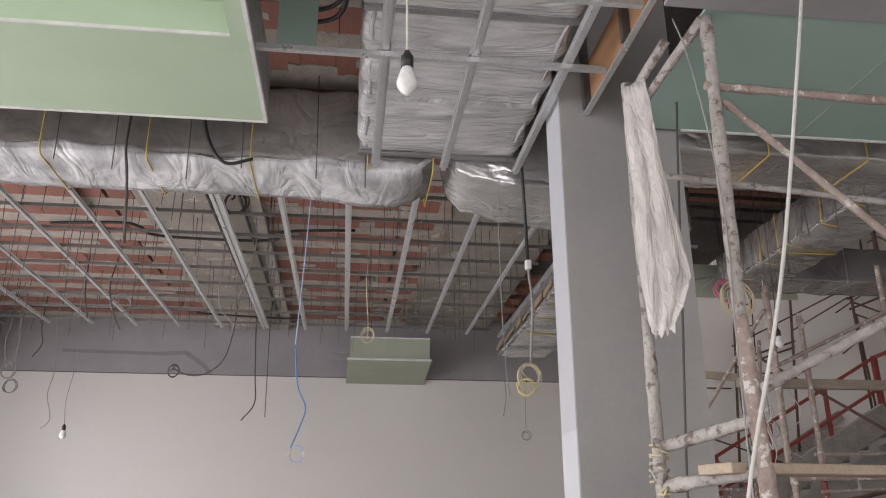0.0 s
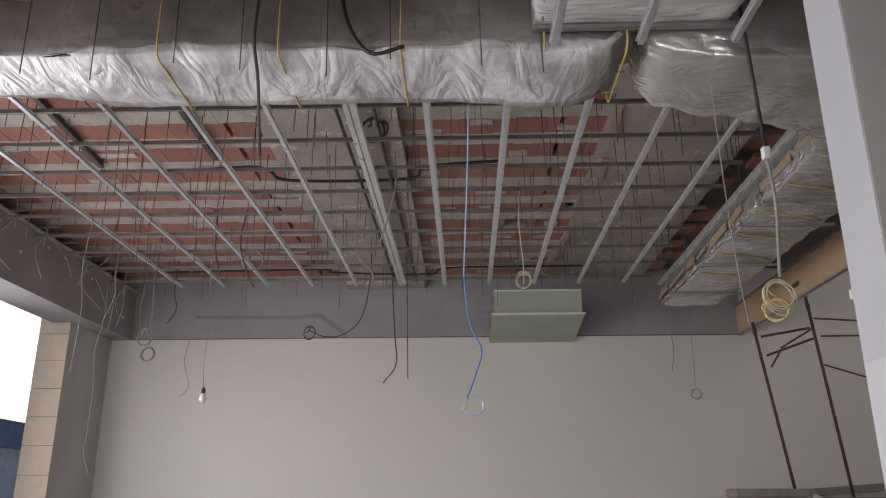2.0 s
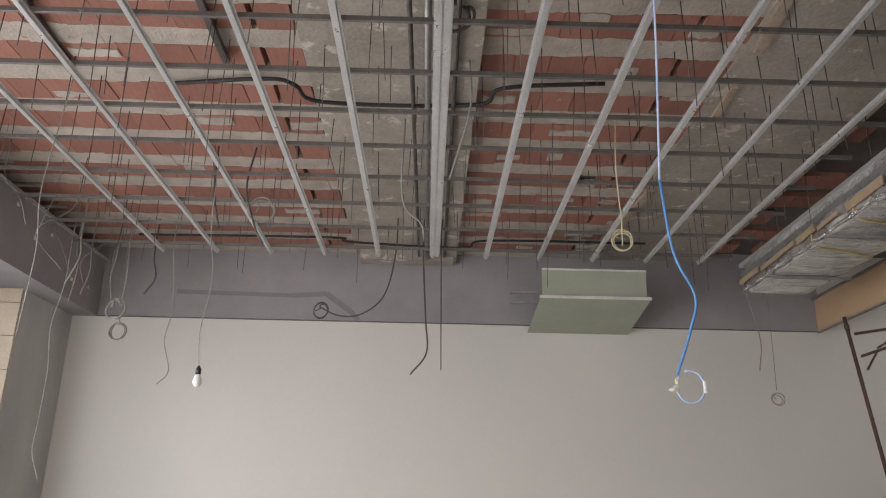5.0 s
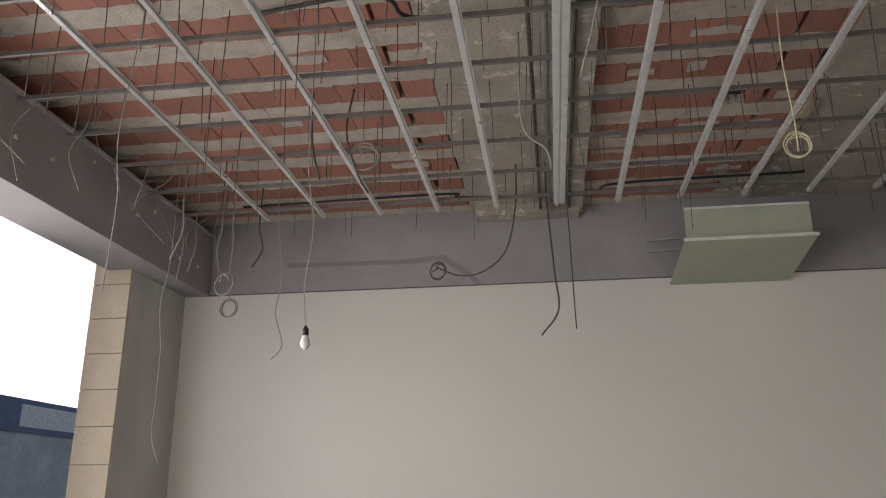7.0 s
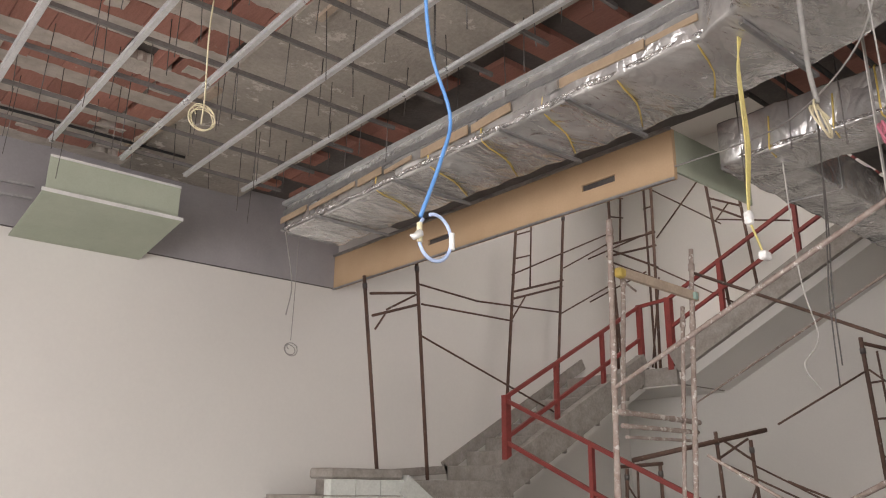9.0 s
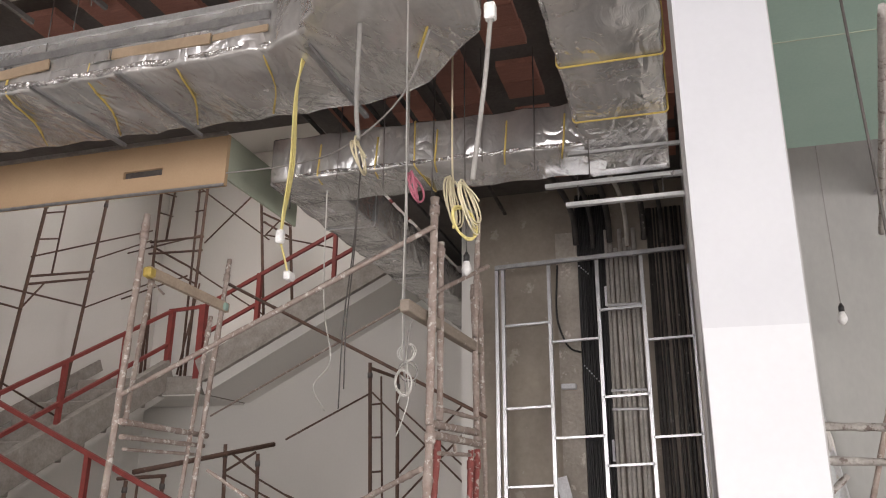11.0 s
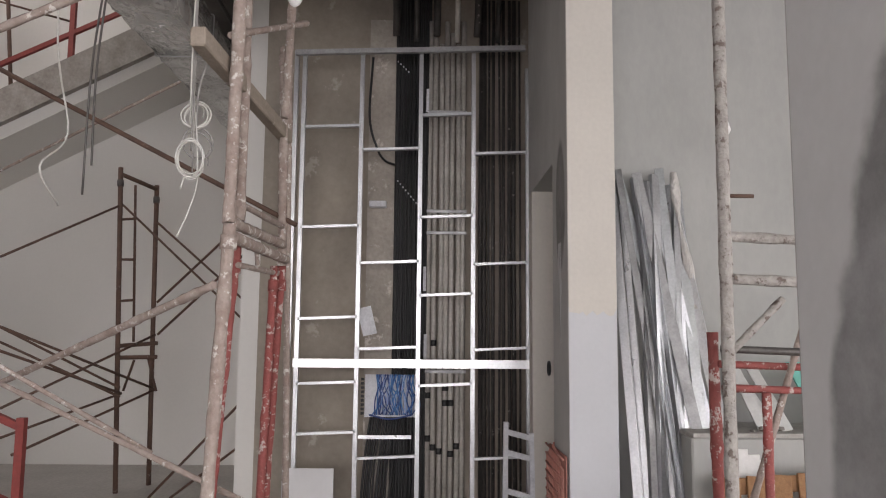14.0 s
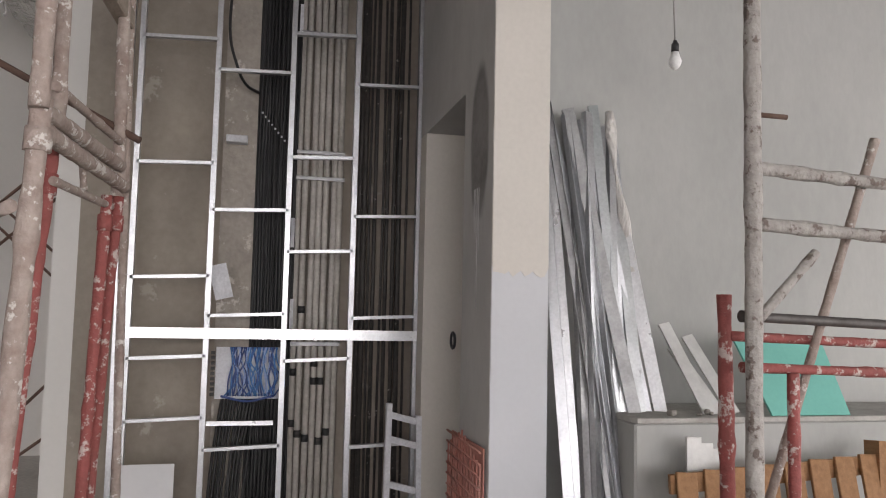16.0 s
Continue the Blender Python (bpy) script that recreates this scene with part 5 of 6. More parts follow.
for j in range(30):
    for i in range(16):
        bm.faces.new((grid[j][i], grid[j][i + 1], grid[j + 1][i + 1], grid[j + 1][i])).smooth = True
thicken(bm, 0.003)
solid("plastic_sheet", bm, "sheet_plastic", "torn dusty plastic sheet hung on a scaffold pole", "plastic sheet")

# scaffold by the east side with red frame
es = thing("scaffold", (3.2, 3.5, 0), "plaster-caked scaffold frame with a red painted frame below", "scaffold", "scaffold frames")
part("upright", caked((3.15, 3.78, 0), (3.12, 3.78, 3.6), 0.024), "pale_pole", es)
part("upright", caked((3.26, 3.78, 0), (3.27, 3.79, 1.45), 0.022), "red_pole", es)
part("upright", caked((3.18, 3.62, 0), (3.18, 3.62, 1.22), 0.018), "red_pole", es)
for z, mt, x in ((1.82, "pale_pole", 3.14), (1.655, "pale_pole", 3.14), (1.385, "dark_steel", 3.2), (1.325, "red_pole", 3.26), (1.235, "red_pole", 3.2)):
    part("cross_bar", caked((x, 3.78, z), (x + 0.08, 2.5, z - 0.04), 0.019 if mt == "pale_pole" else 0.015), mt, es)
part("strut", caked((3.14, 3.76, 1.38), (3.16, 3.55, 1.58), 0.014), "pale_pole", es)
part("pin", bar((3.14, 3.78, 1.98), (3.14, 3.66, 1.98), 0.008), "rust", es)
part("leaning_pipe", caked((3.3, 3.7, 0.6), (3.19, 3.30, 1.95), 0.014), "rust_plaster", es)

# ---- riser with metal studs ----
solid("wall_riser_back", boxes((6.62, 6.8, 3.9, 6.3, 0, 4.62)), "stud_back", "brown-grey unplastered wall behind the metal studs", "wall", kind=S)
solid("wall_riser_side", boxes((6.62, 9.1, 6.3, 6.45, 0, 4.62)), "white_wall", "white wall beside the riser", "wall", kind=S)
sf = thing("stud_frame", (6.3, 5.0, 0), "open frame of bright galvanised metal studs and rails", "stud wall")
STUD = (5.99, 5.925, 5.46, 4.985, 4.56, 4.125)
for y in STUD:
    part("stud", channel(bmesh.new(), (6.27, y, 0), (6.27, y, 3.72 if y > 4.2 else 3.6), 0.033, 0.05, 0.002, up=(1, 0, 0)), "galv_mid", sf)
for a, b, zs in ((5.925, 5.46, (0.68, 1.06, 1.56, 2.28, 3.09)), (5.46, 4.985, (0.5, 1.33, 2.0, 2.91)), (4.985, 4.56, (1.05, 1.75, 2.37, 3.20)), (4.56, 4.125, (0.5, 1.33, 2.0, 2.89))):
    for z in zs:
        part("nogging", channel(bmesh.new(), (6.27, a, z), (6.27, b, z + 0.02), 0.021, 0.04, 0.002, up=(1, 0, 0)), "galv_mid", sf)
part("rail", channel(bmesh.new(), (6.255, 5.95, 1.22), (6.255, 4.09, 1.22), 0.066, 0.04, 0.002, up=(1, 0, 0)), "galv", sf, "wide bright rail")
part("top_rail", channel(bmesh.new(), (6.2, 5.99, 3.68), (6.2, 4.15, 3.75), 0.04, 0.04, 0.002, up=(1, 0, 0)), "galv_dull", sf)
solid("concrete_nib", boxes((6.54, 6.62, 5.20, 5.42, 0, 4.1)), "concrete", "narrow concrete nib behind the cables", "nib", kind=S)
rn = random.Random(8)
for i in range(15):
    y = 5.19 - 0.0185 * i
    solid("riser_cable", tube(bmesh.new(), curve_points([(6.54 + rn.uniform(-0.02, 0.02), y + rn.uniform(-0.012, 0.012), z) for z in (0, 0.8, 1.6, 2.4, 3.2, 4.5)], 4), rn.choice((0.008, 0.010, 0.011)), 6), "black",
          "thick black power cable up the riser", "cable", "black riser cables")
for i in range(11):
    y = 5.19 + 0.021 * i
    solid("riser_cable", tube(bmesh.new(), curve_points([(6.47 + rn.uniform(-0.02, 0.02), y + 0.03, 0), (6.46, y + rn.uniform(-0.012, 0.012), 0.4), (6.45, y - 0.03, 0.68), (6.5, y - 0.05, 0.82)], 4), rn.choice((0.008, 0.010, 0.011)), 6), "black",
          "black cable fanning out below the terminal board", "cable", "black riser cables")
# thin black sheet that fills the gaps behind the riser cables
solid("cable_backing", boxes((6.585, 6.6, 4.90, 5.21, 0, 4.5)), "black", "flat black sheet behind the cables", "cable tray")
CON = (4.905, 4.862, 4.812, 4.765, 4.72, 4.672, 4.628)
for i, y in enumerate(CON):
    pipe = thing("conduit", (6.56, y, 0), "pale dusty plastic conduit up the riser", "conduit", "pale conduits")
    part("tube", tube(bmesh.new(), [(6.56, y, 0), (6.56, y + rn.uniform(-0.008, 0.008), 2.0), (6.56, y, 4.1 - 0.1 * (i % 3))], 0.0205, 10), "conduit", pipe)
    for z in ((0.96, 0.62), (1.38, 0.55), (0.52,), (0.9, 1.02), (0.9, 0.5), (0.56,), ())[i]:
        part("coupler", tube(bmesh.new(), [(6.56, y, z - 0.024), (6.56, y, z + 0.024)], 0.024, 10), "black", pipe, "black tape round the joint")
for z in (2.46, 1.15, 2.28, 3.3):
    solid("conduit_clip", channel(bmesh.new(), (6.53, 4.93, z), (6.53, 4.60, z), 0.025, 0.012, 0.002, up=(-1, 0, 0)), "galv_dull", "perforated steel strap across the conduits", "strap", "conduit straps")
for i, y in enumerate((4.475, 4.45, 4.41, 4.375, 4.33, 4.29, 4.24, 4.20, 4.155)):
    solid("pipe", tube(bmesh.new(), [(6.56 + rn.uniform(-0.03, 0.02), y, 0), (6.56, y + rn.uniform(-0.012, 0.012), 2.2), (6.57, y, 4.3)], rn.choice((0.009, 0.014, 0.018)), 8), "dark_pipe", "dark dusty pipe up the riser", "pipe", "dark pipes")
jb = thing("terminal_board", (6.5, 5.2, 0.85), "white terminal board with tangled blue wires", "electrical board")
part("panel", boxes((6.40, 6.42, 5.0, 5.40, 0.80, 1.13)), "paper_white", jb)
for i in range(40):
    y = 5.31 - 0.0075 * i
    part("wire", tube(bmesh.new(), curve_points([(6.39, y, 1.13), (6.36, y + rn.uniform(-0.03, 0.03), 1.04), (6.345, y + rn.uniform(-0.06, 0.06), 0.93), (6.38, y + rn.uniform(-0.05, 0.05), 0.82)], 4), 0.005, 5),
         rn.choice(("cable_blue", "cable_navy", "cable_blue", "cable_pale_blue", "cable_navy")), jb)
for i in range(9):
    part("terminal", boxes((6.38, 6.40, 5.405, 5.43, 0.82 + 0.033 * i, 0.84 + 0.033 * i)), "black", jb)
part("wire_loom", tube(bmesh.new(), curve_points([(6.37, 5.36, 0.82), (6.35, 5.2, 0.79), (6.37, 5.03, 0.82)]), 0.008, 6), "cable_navy", jb)
solid("slotted_bracket", channel(bmesh.new(), (6.30, 5.44, 0.66), (6.30, 5.03, 0.66), 0.028, 0.014, 0.002, up=(-1, 0, 0)), "galv", "slotted steel bracket below the terminal board", "bracket")
bm = boxes((-0.003, 0.003, -0.055, 0.055, -0.11, 0.11))
paper = solid("paper_tag", bm, "paper_white", "white paper tag hung on the studs", "paper")
paper.matrix_world = pose(6.30, 5.36, 1.44, 0, 0, 0) @ pose(0, 0, 0, -14, 0, 0)
solid("junction_box", bevelled(boxes((6.45, 6.54, 5.26, 5.40, 2.48, 2.53)), 0.006), "paper_white", "small white junction box on the cables", "junction box")
for z, y in ((1.35, 4.93), (1.9, 4.94), (3.4, 4.93)):
    solid("sticker", boxes((6.525, 6.53, y - 0.012, y + 0.012, z - 0.1, z + 0.1)), "paper_white", "white label on a conduit", "label", "conduit labels")
solid("loose_cable", tube(bmesh.new(), curve_points([(6.35, 5.38, 3.7), (6.33, 5.40, 3.2), (6.34, 5.34, 2.95), (6.42, 5.28, 2.86), (6.5, 5.2, 2.84)]), 0.010, 6), "black", "loose black cable looping over the studs", "cable")
solid("grey_sheet", boxes((6.12, 6.13, 5.60, 5.93, 0.0, 0.45)), "skim_grey", "grey board offcut leaning on the studs", "board")
for k in range(8):
    solid("cable_tie", boxes((6.505, 6.515, 5.165 - 0.022 * k, 5.177 - 0.022 * k, 2.70 - 0.026 * k, 2.712 - 0.026 * k)), "paper_white", "white cable tie on the black cables", "cable tie", "cable ties")
for k in range(5):
    solid("cable_tie", boxes((6.505, 6.515, 5.175 - 0.022 * k, 5.187 - 0.022 * k, 3.72 - 0.022 * k, 3.732 - 0.022 * k)), "paper_white", "white cable tie on the black cables", "cable tie", "cable ties")
cart = thing("stepladder", (6.1, 4.22, 0), "pale paint-spattered wooden stepladder top", "stepladder")
for a, b in (((6.1, 4.33, 0), (6.1, 4.32, 0.80)), ((6.1, 4.12, 0), (6.1, 4.13, 0.72))):
    part("stile", beam(bmesh.new(), a, b, 0.035, 0.05, up=(1, 0, 0)), "paper_white", cart)
for z in (0.73, 0.58, 0.3):
    part("rung", beam(bmesh.new(), (6.1, 4.32, z), (6.1, 4.13, z - 0.05), 0.03, 0.04), "paper_white", cart)
for a, b in (((4.2, 5.14, 3.66), (4.2, 3.86, 3.67)), ((4.2, 4.99, 3.50), (4.2, 3.86, 3.51))):
    solid("ceiling_track", channel(bmesh.new(), a, b, 0.045, 0.03, 0.002), "galv", "bright galvanised ceiling track between pier and duct", "channel", "loose ceiling tracks")
for y in (4.9, 4.3):
    solid("hanger_wire", bar((4.2, y, 3.505), (4.2, y, 4.52), 0.004, 5), "dark_steel", "thin steel hanger rod holding the loose tracks", "hanger", "duct hangers")

# ---- pier and the store room wall on the east side ----
pier = thing("wall_pier", (5.4, 3.98, 0), "pier with grey plaster sides and a doorway", "wall", kind=S)
part("core", boxes((4.61, 5.12, 3.84, 4.12, 0, 4.62)), "pier_grey", pier)
part("lintel", boxes((5.12, 6.25, 3.84, 4.12, 2.55, 4.62)), "grey_wall", pier)
part("jamb", boxes((6.08, 6.25, 2.6, 4.12, 0, 2.55)), "cream_paint", pier, "cream door reveal")
part("front_skim", boxes((4.602, 4.61, 3.842, 4.118, 0, 1.60)), "column_white", pier, "white undercoat")
part("front_paint", boxes((4.600, 4.61, 3.842, 4.118, 1.60, 3.45)), "cream_paint", pier, "cream paint on the upper part")
bm = bmesh.new()
rn = random.Random(14)
pts = [(4.602 - 0.0045, 3.843 + 0.274 * i / 14, 1.60 - 0.03 * abs(math.sin(i * 0.9)) - rn.uniform(0, 0.03)) for i in range(15)]
vs = [bm.verts.new(p) for p in pts] + [bm.verts.new((4.5975, 4.117, 1.64)), bm.verts.new((4.5975, 3.843, 1.64))]
bm.faces.new(vs)
thicken(bm, 0.002)
part("paint_edge", bm, "cream_paint", pier, "ragged lower edge of the cream paint")
for k in range(5):
    x = 4.83 + 0.02 * k + rn.uniform(-0.01, 0.01)
    part("drip", boxes((x, x + 0.006, 4.12, 4.1225, 2.0 - rn.uniform(0.1, 0.9), 2.0)), "wet_patch", pier, "dark drip mark")
bm = bmesh.new()
tube(bm, [(5.27 + 0.042 * math.cos(2 * math.pi * k / 16), 4.126, 1.23 + 0.042 * math.sin(2 * math.pi * k / 16)) for k in range(17)], 0.008, 6)
solid("cable_ring", bm, "black", "black cable ring sticking out of the pier", "cable ring")
bm = bmesh.new()
for k in range(12):
    x = 4.62 + 0.055 * k
    tube(bm, [(x, 4.16 - 0.01 * (k % 2), 0.0), (x + 0.02 - 0.02 * k / 11, 4.15, 0.80 - 0.02 * abs(k - 6))], 0.006, 4)
for k in range(14):
    z = 0.03 + 0.055 * k
    tube(bm, [(4.62, 4.155, z), (5.24, 4.155, z + 0.015)], 0.006, 4)
box(bm, 4.64, 5.22, 4.128, 4.135, 0, 0.76)
solid("mesh_roll", bm, "pink_mesh", "faded pink reinforcing mesh leaning on the pier", "mesh", kind="stuff")
solid("wall_store", boxes((4.95, 5.1, -5, 3.84, 0, 4.62)), "store_wall", "blotchy grey plastered wall", "wall", kind=S)
solid("ledge", bevelled(boxes((4.4, 4.95, 1.2, 3.5, 0.0, 0.90)), 0.01), "store_wall", "low grey plastered ledge along the wall", "ledge", kind=S)
solid("ledge_cap", bevelled(boxes((4.38, 4.95, 1.2, 3.5, 0.90, 0.925)), 0.004), "skim_dusty", "thin dusty board along the top of the ledge", "board")
rn = random.Random(41)
for k in range(9):
    x, y, r = rn.uniform(4.42, 4.7), rn.uniform(2.2, 3.4), rn.uniform(0.012, 0.03)
    solid("rubble", bevelled(beam(bmesh.new(), (x, y, 0.925 + r * 0.5), (x + r * rn.uniform(0.5, 1.5), y + r * rn.uniform(-2, 2), 0.925 + r * 0.5), r * 1.4, r), r * 0.25), "mortar", "small grey lump of mortar on the ledge", "rubble", "rubble on the ledge")
gb = bmesh.new()
vs = [gb.verts.new(p) for p in ((4.40, 2.79, 0.928), (4.40, 2.36, 0.928), (4.56, 2.40, 1.30), (4.56, 2.90, 1.30))]
gb.faces.new(vs)
thicken(gb, 0.012)
solid("green_board", gb, "aqua_board", "offcut of bright green board leaning on the wall", "board")
for k, (y, t) in enumerate(((3.12, 0.42), (3.07, 0.3), (2.99, 0.36))):
    solid("white_offcut", beam(bmesh.new(), (4.5, y - 0.06, 0.926), (4.75, y + 0.04, 0.926 + t), 0.06, 0.012, up=(-1, 0, 0)), "board_edge", "narrow white board offcut leaning on the wall", "board", "white offcuts")
for k in range(3):
    solid("white_offcut", boxes((4.25 + 0.02 * k, 4.262 + 0.02 * k, 3.26 - 0.07 * k, 3.33 - 0.07 * k, 0.0, 0.86 - 0.03 * k)), "board_edge", "upright white board offcut beside the ledge", "board", "white offcuts")
pl = thing("pallet", (4.15, 2.9, 0), "orange-brown wooden pallet leaning by the ledge", "pallet")
for k in range(8):
    y = 3.42 - 0.135 * k
    part("slat", bevelled(beam(bmesh.new(), (3.98, y + 0.02, 0.05), (4.16, y - 0.03 + 0.006 * k, 0.73 + 0.008 * k), 0.095, 0.018, up=(-1, 0, 0)), 0.003), "wood", pl)
for z in (0.3, 0.68):
    part("bearer", beam(bmesh.new(), (4.08 + 0.24 * (z - 0.3), 3.46, z), (4.08 + 0.24 * (z - 0.3), 2.42, z + 0.06), 0.02, 0.08), "wood", pl)
part("end_block", beam(bmesh.new(), (4.1, 2.46, 0.0), (4.18, 2.40, 0.84), 0.09, 0.09, up=(-1, 0, 0)), "wood", pl)
solid("orange_barrow", bevelled(boxes((3.6, 3.9, 2.55, 3.2, 0.0, 0.62)), 0.04, 2), "orange_paint", "orange painted tub behind the scaffold", "tub")
rn = random.Random(21)
for i in range(14):
    b = (4.86 + rn.uniform(-0.03, 0.02), 3.80 - 0.42 * (i / 13) ** 1.1 + rn.uniform(-0.02, 0.02), 2.40 + rn.uniform(-0.16, 0.08))
    a = (4.45 + rn.uniform(-0.06, 0.06), 3.76 - 0.62 * ((i * 5) % 14) / 13 + rn.uniform(-0.03, 0.03), 0.0)
    solid("steel_profile", channel(bmesh.new(), a, b, rn.choice((0.04, 0.05, 0.06)), 0.03, 0.002, up=(rn.choice((-1, 1, 1)), rn.uniform(-0.7, 0.7), 0)), rn.choice(("galv_mid", "galv_mid", "galv", "galv_dull")), "loose galvanised steel profile leaning on the wall", "steel profile", "leaning steel profiles")
solid("plastic_strip", tube(bmesh.new(), curve_points([(4.84, 3.42, 2.44), (4.80, 3.40, 2.1), (4.78, 3.34, 1.75), (4.76, 3.33, 1.6)]), [0.02 + 0.012 * math.sin(k * 0.8) for k in range(19)], 8), "sheet_plastic", "crumpled plastic strip hung among the profiles", "plastic strip")


def bulb(at, top, cable="cable_white", mat="bulb_white", label="white lamp bulb in a black holder on a cable", curve=()):
    t = thing("hanging_bulb", (at[0], at[1], at[2]), label, "lamp bulb", "hanging bulbs")
    x, y, z = at
    prof = ((0.0, 0.004), (0.012, 0.02), (0.03, 0.03), (0.045, 0.031), (0.065, 0.025), (0.085, 0.018), (0.09, 0.017))
    part("glass", tube(bmesh.new(), [(x, y, z + h) for h, _ in prof], [r for _, r in prof], 14), mat, t)
    part("holder", tube(bmesh.new(), [(x, y, z + h) for h in (0.09, 0.13, 0.135, 0.15)], [0.019, 0.019, 0.014, 0.008], 12), "black", t, "black lamp holder")
    part("cord", tube(bmesh.new(), curve_points([(x, y, z + 0.145), *curve, top, (top[0], top[1], 4.6)], 5), 0.004, 6), cable, t)
    return t


bulb((0.115, 2.05, 2.66), (0.10, 2.1, 3.8))
bulb((-2.84, 8.42, 2.3), (-2.86, 8.4, 4.1), "cable_grey", curve=((-2.86, 8.42, 2.7), (-2.82, 8.42, 3.1), (-2.87, 8.42, 3.5)))
bulb((3.19, 5.48, 2.74), (3.22, 5.5, 3.7), "cable_dark")
bulb((4.56, 3.2, 2.6), (4.6, 3.2, 3.6), "cable_grey")


def cable(pts, r=0.006, mat="cable_grey", label="loose grey cable hanging from the ceiling", group="hanging cables"):
    if 4.05 <= pts[0][2] < 4.4:
        pts = [(pts[0][0] + 0.01, pts[0][1] + 0.01, 4.6)] + list(pts)
    return solid("cable", tube(bmesh.new(), curve_points(pts), r, 6), mat, label, "cable", group)


def coil(at, radius, turns, mat, label, axis="y", r=0.006, seed=1):
    """A hand-wound coil: every turn has its own size, tilt and sag."""
    rn = random.Random(seed + int(at[0] * 100))
    pts, n = [], 16
    turn = [(rn.uniform(0.78, 1.12), rn.uniform(-0.22, 0.22) * radius, rn.uniform(-0.25, 0.12) * radius, rn.uniform(-0.35, 0.35), rn.uniform(0.9, 1.35)) for _ in range(turns + 2)]
    for i in range(turns * n + 5):
        k, f = divmod(i, n)
        s, du, dw, tilt, tall = [a + (b - a) * f / n for a, b in zip(turn[k], turn[k + 1])]
        a = 2 * math.pi * i / n + 0.4 * seed
        u, w = radius * s * math.cos(a) + du, radius * s * tall * math.sin(a) + dw
        dd = tilt * u + 0.02 * math.sin(i * 0.4)
        pts.append((at[0] + u, at[1] + dd, at[2] + w) if axis == "y" else (at[0] + dd, at[1] + u, at[2] + w))
    tail = Vector(pts[-1])
    pts += [tail + Vector((rn.uniform(-0.03, 0.03), 0, -radius * 0.4)), tail + Vector((rn.uniform(-0.05, 0.05), 0, -radius * rn.uniform(0.6, 1.0)))]
    return solid("cable_coil", tube(bmesh.new(), curve_points(pts, 2), r, 6), mat, label, "cable coil", "cable coils")


# blue flexible conduit and loop near the middle of the room
cable([(-0.36, 5.66, 4.1), (-0.38, 5.62, 3.4), (-0.41, 5.62, 2.7)], 0.0042, "cable_pale_blue", "pale blue upper end of a hanging conduit")
cable([(-0.41, 5.62, 2.7), (-0.38, 5.62, 2.42), (-0.315, 5.62, 2.26), (-0.34, 5.62, 2.14), (-0.40, 5.62, 1.98)], 0.005, "cable_blue", "bright blue flexible conduit hanging from the grid")
lp = thing("cable_loop", (-0.36, 5.62, 1.86), "loop of pale blue cable with white taped ends", "cable loop")
part("loop", tube(bmesh.new(), [(-0.357 + 0.048 * math.cos(a), 5.62, 1.94 + 0.055 * math.sin(a)) for a in [2.4 + 2 * math.pi * k / 26 for k in range(25)]], 0.0042, 8), "cable_pale_blue", lp)
part("tape", tube(bmesh.new(), [(-0.404, 5.618, 1.965), (-0.402, 5.618, 1.92)], 0.0065, 8), "cable_cream", lp, "white tape")
part("tape", tube(bmesh.new(), [(-0.309, 5.618, 1.96), (-0.308, 5.618, 1.92)], 0.0065, 8), "bulb_white", lp, "white tape")
part("tape_tail", tube(bmesh.new(), [(-0.404, 5.615, 1.94), (-0.425, 5.61, 1.925), (-0.435, 5.61, 1.928)], [0.010, 0.007, 0.002], 6), "bulb_white", lp, "white tape")
# grey and dark cables below the grid
cable([(-3.96, 10.85, 4.12), (-3.89, 10.85, 3.47), (-3.93, 10.85, 3.12), (-3.85, 10.85, 2.81), (-3.95, 10.85, 2.67)])
cable([(-1.62, 10.85, 4.12), (-1.72, 10.85, 3.65), (-1.94, 10.85, 3.44), (-2.17, 10.85, 3.41), (-2.39, 10.85, 3.50)], 0.008, "cable_dark", "dark cable looping below the grid")
coil((-2.37, 10.85, 3.47), 0.07, 2, "cable_dark", "small coil of dark cable below the grid")
cable([(-1.33, 10.85, 4.12), (-1.29, 10.85, 3.42), (-1.27, 10.85, 3.05), (-1.43, 10.85, 2.82)], 0.009, "cable_dark", "thick dark cable hanging below the grid")
cable([(-1.14, 10.85, 4.12), (-1.13, 10.85, 3.42), (-1.12, 10.85, 2.87)], 0.006, "cable_dark", "dark cable hanging below the grid")
cable([(-3.12, 9.2, 4.5), (-3.11, 9.2, 4.06), (-3.04, 9.2, 3.75)], 0.010, "cable_dark", "dark cable dropping through the grid")
cable([(-2.79, 9.2, 4.5), (-2.84, 9.2, 4.12), (-2.74, 9.2, 3.77), (-2.66, 9.2, 3.62)], 0.009, "cable_dark", "dark cable dropping through the grid")
coil((-2.72, 9.25, 3.95), 0.11, 2, "cable_grey", "coil of grey cable above the grid")
cable([(-4.92, 10.62, 4.1), (-4.92, 10.62, 3.63), (-5.02, 10.7, 3.2), (-5.0, 10.75, 2.78), (-5.05, 10.85, 2.3), (-5.07, 10.88, 2.0), (-4.92, 10.77, 1.74)], 0.005, "cable_grey", "long white cable hanging beside the window")
cable([(-3.66, 7.6, 4.12), (-3.72, 7.6, 3.42), (-3.68, 7.6, 3.01), (-3.70, 7.6, 2.48)], 0.0035, "cable_grey", "white cable hanging from the grid")
rn = random.Random(17)
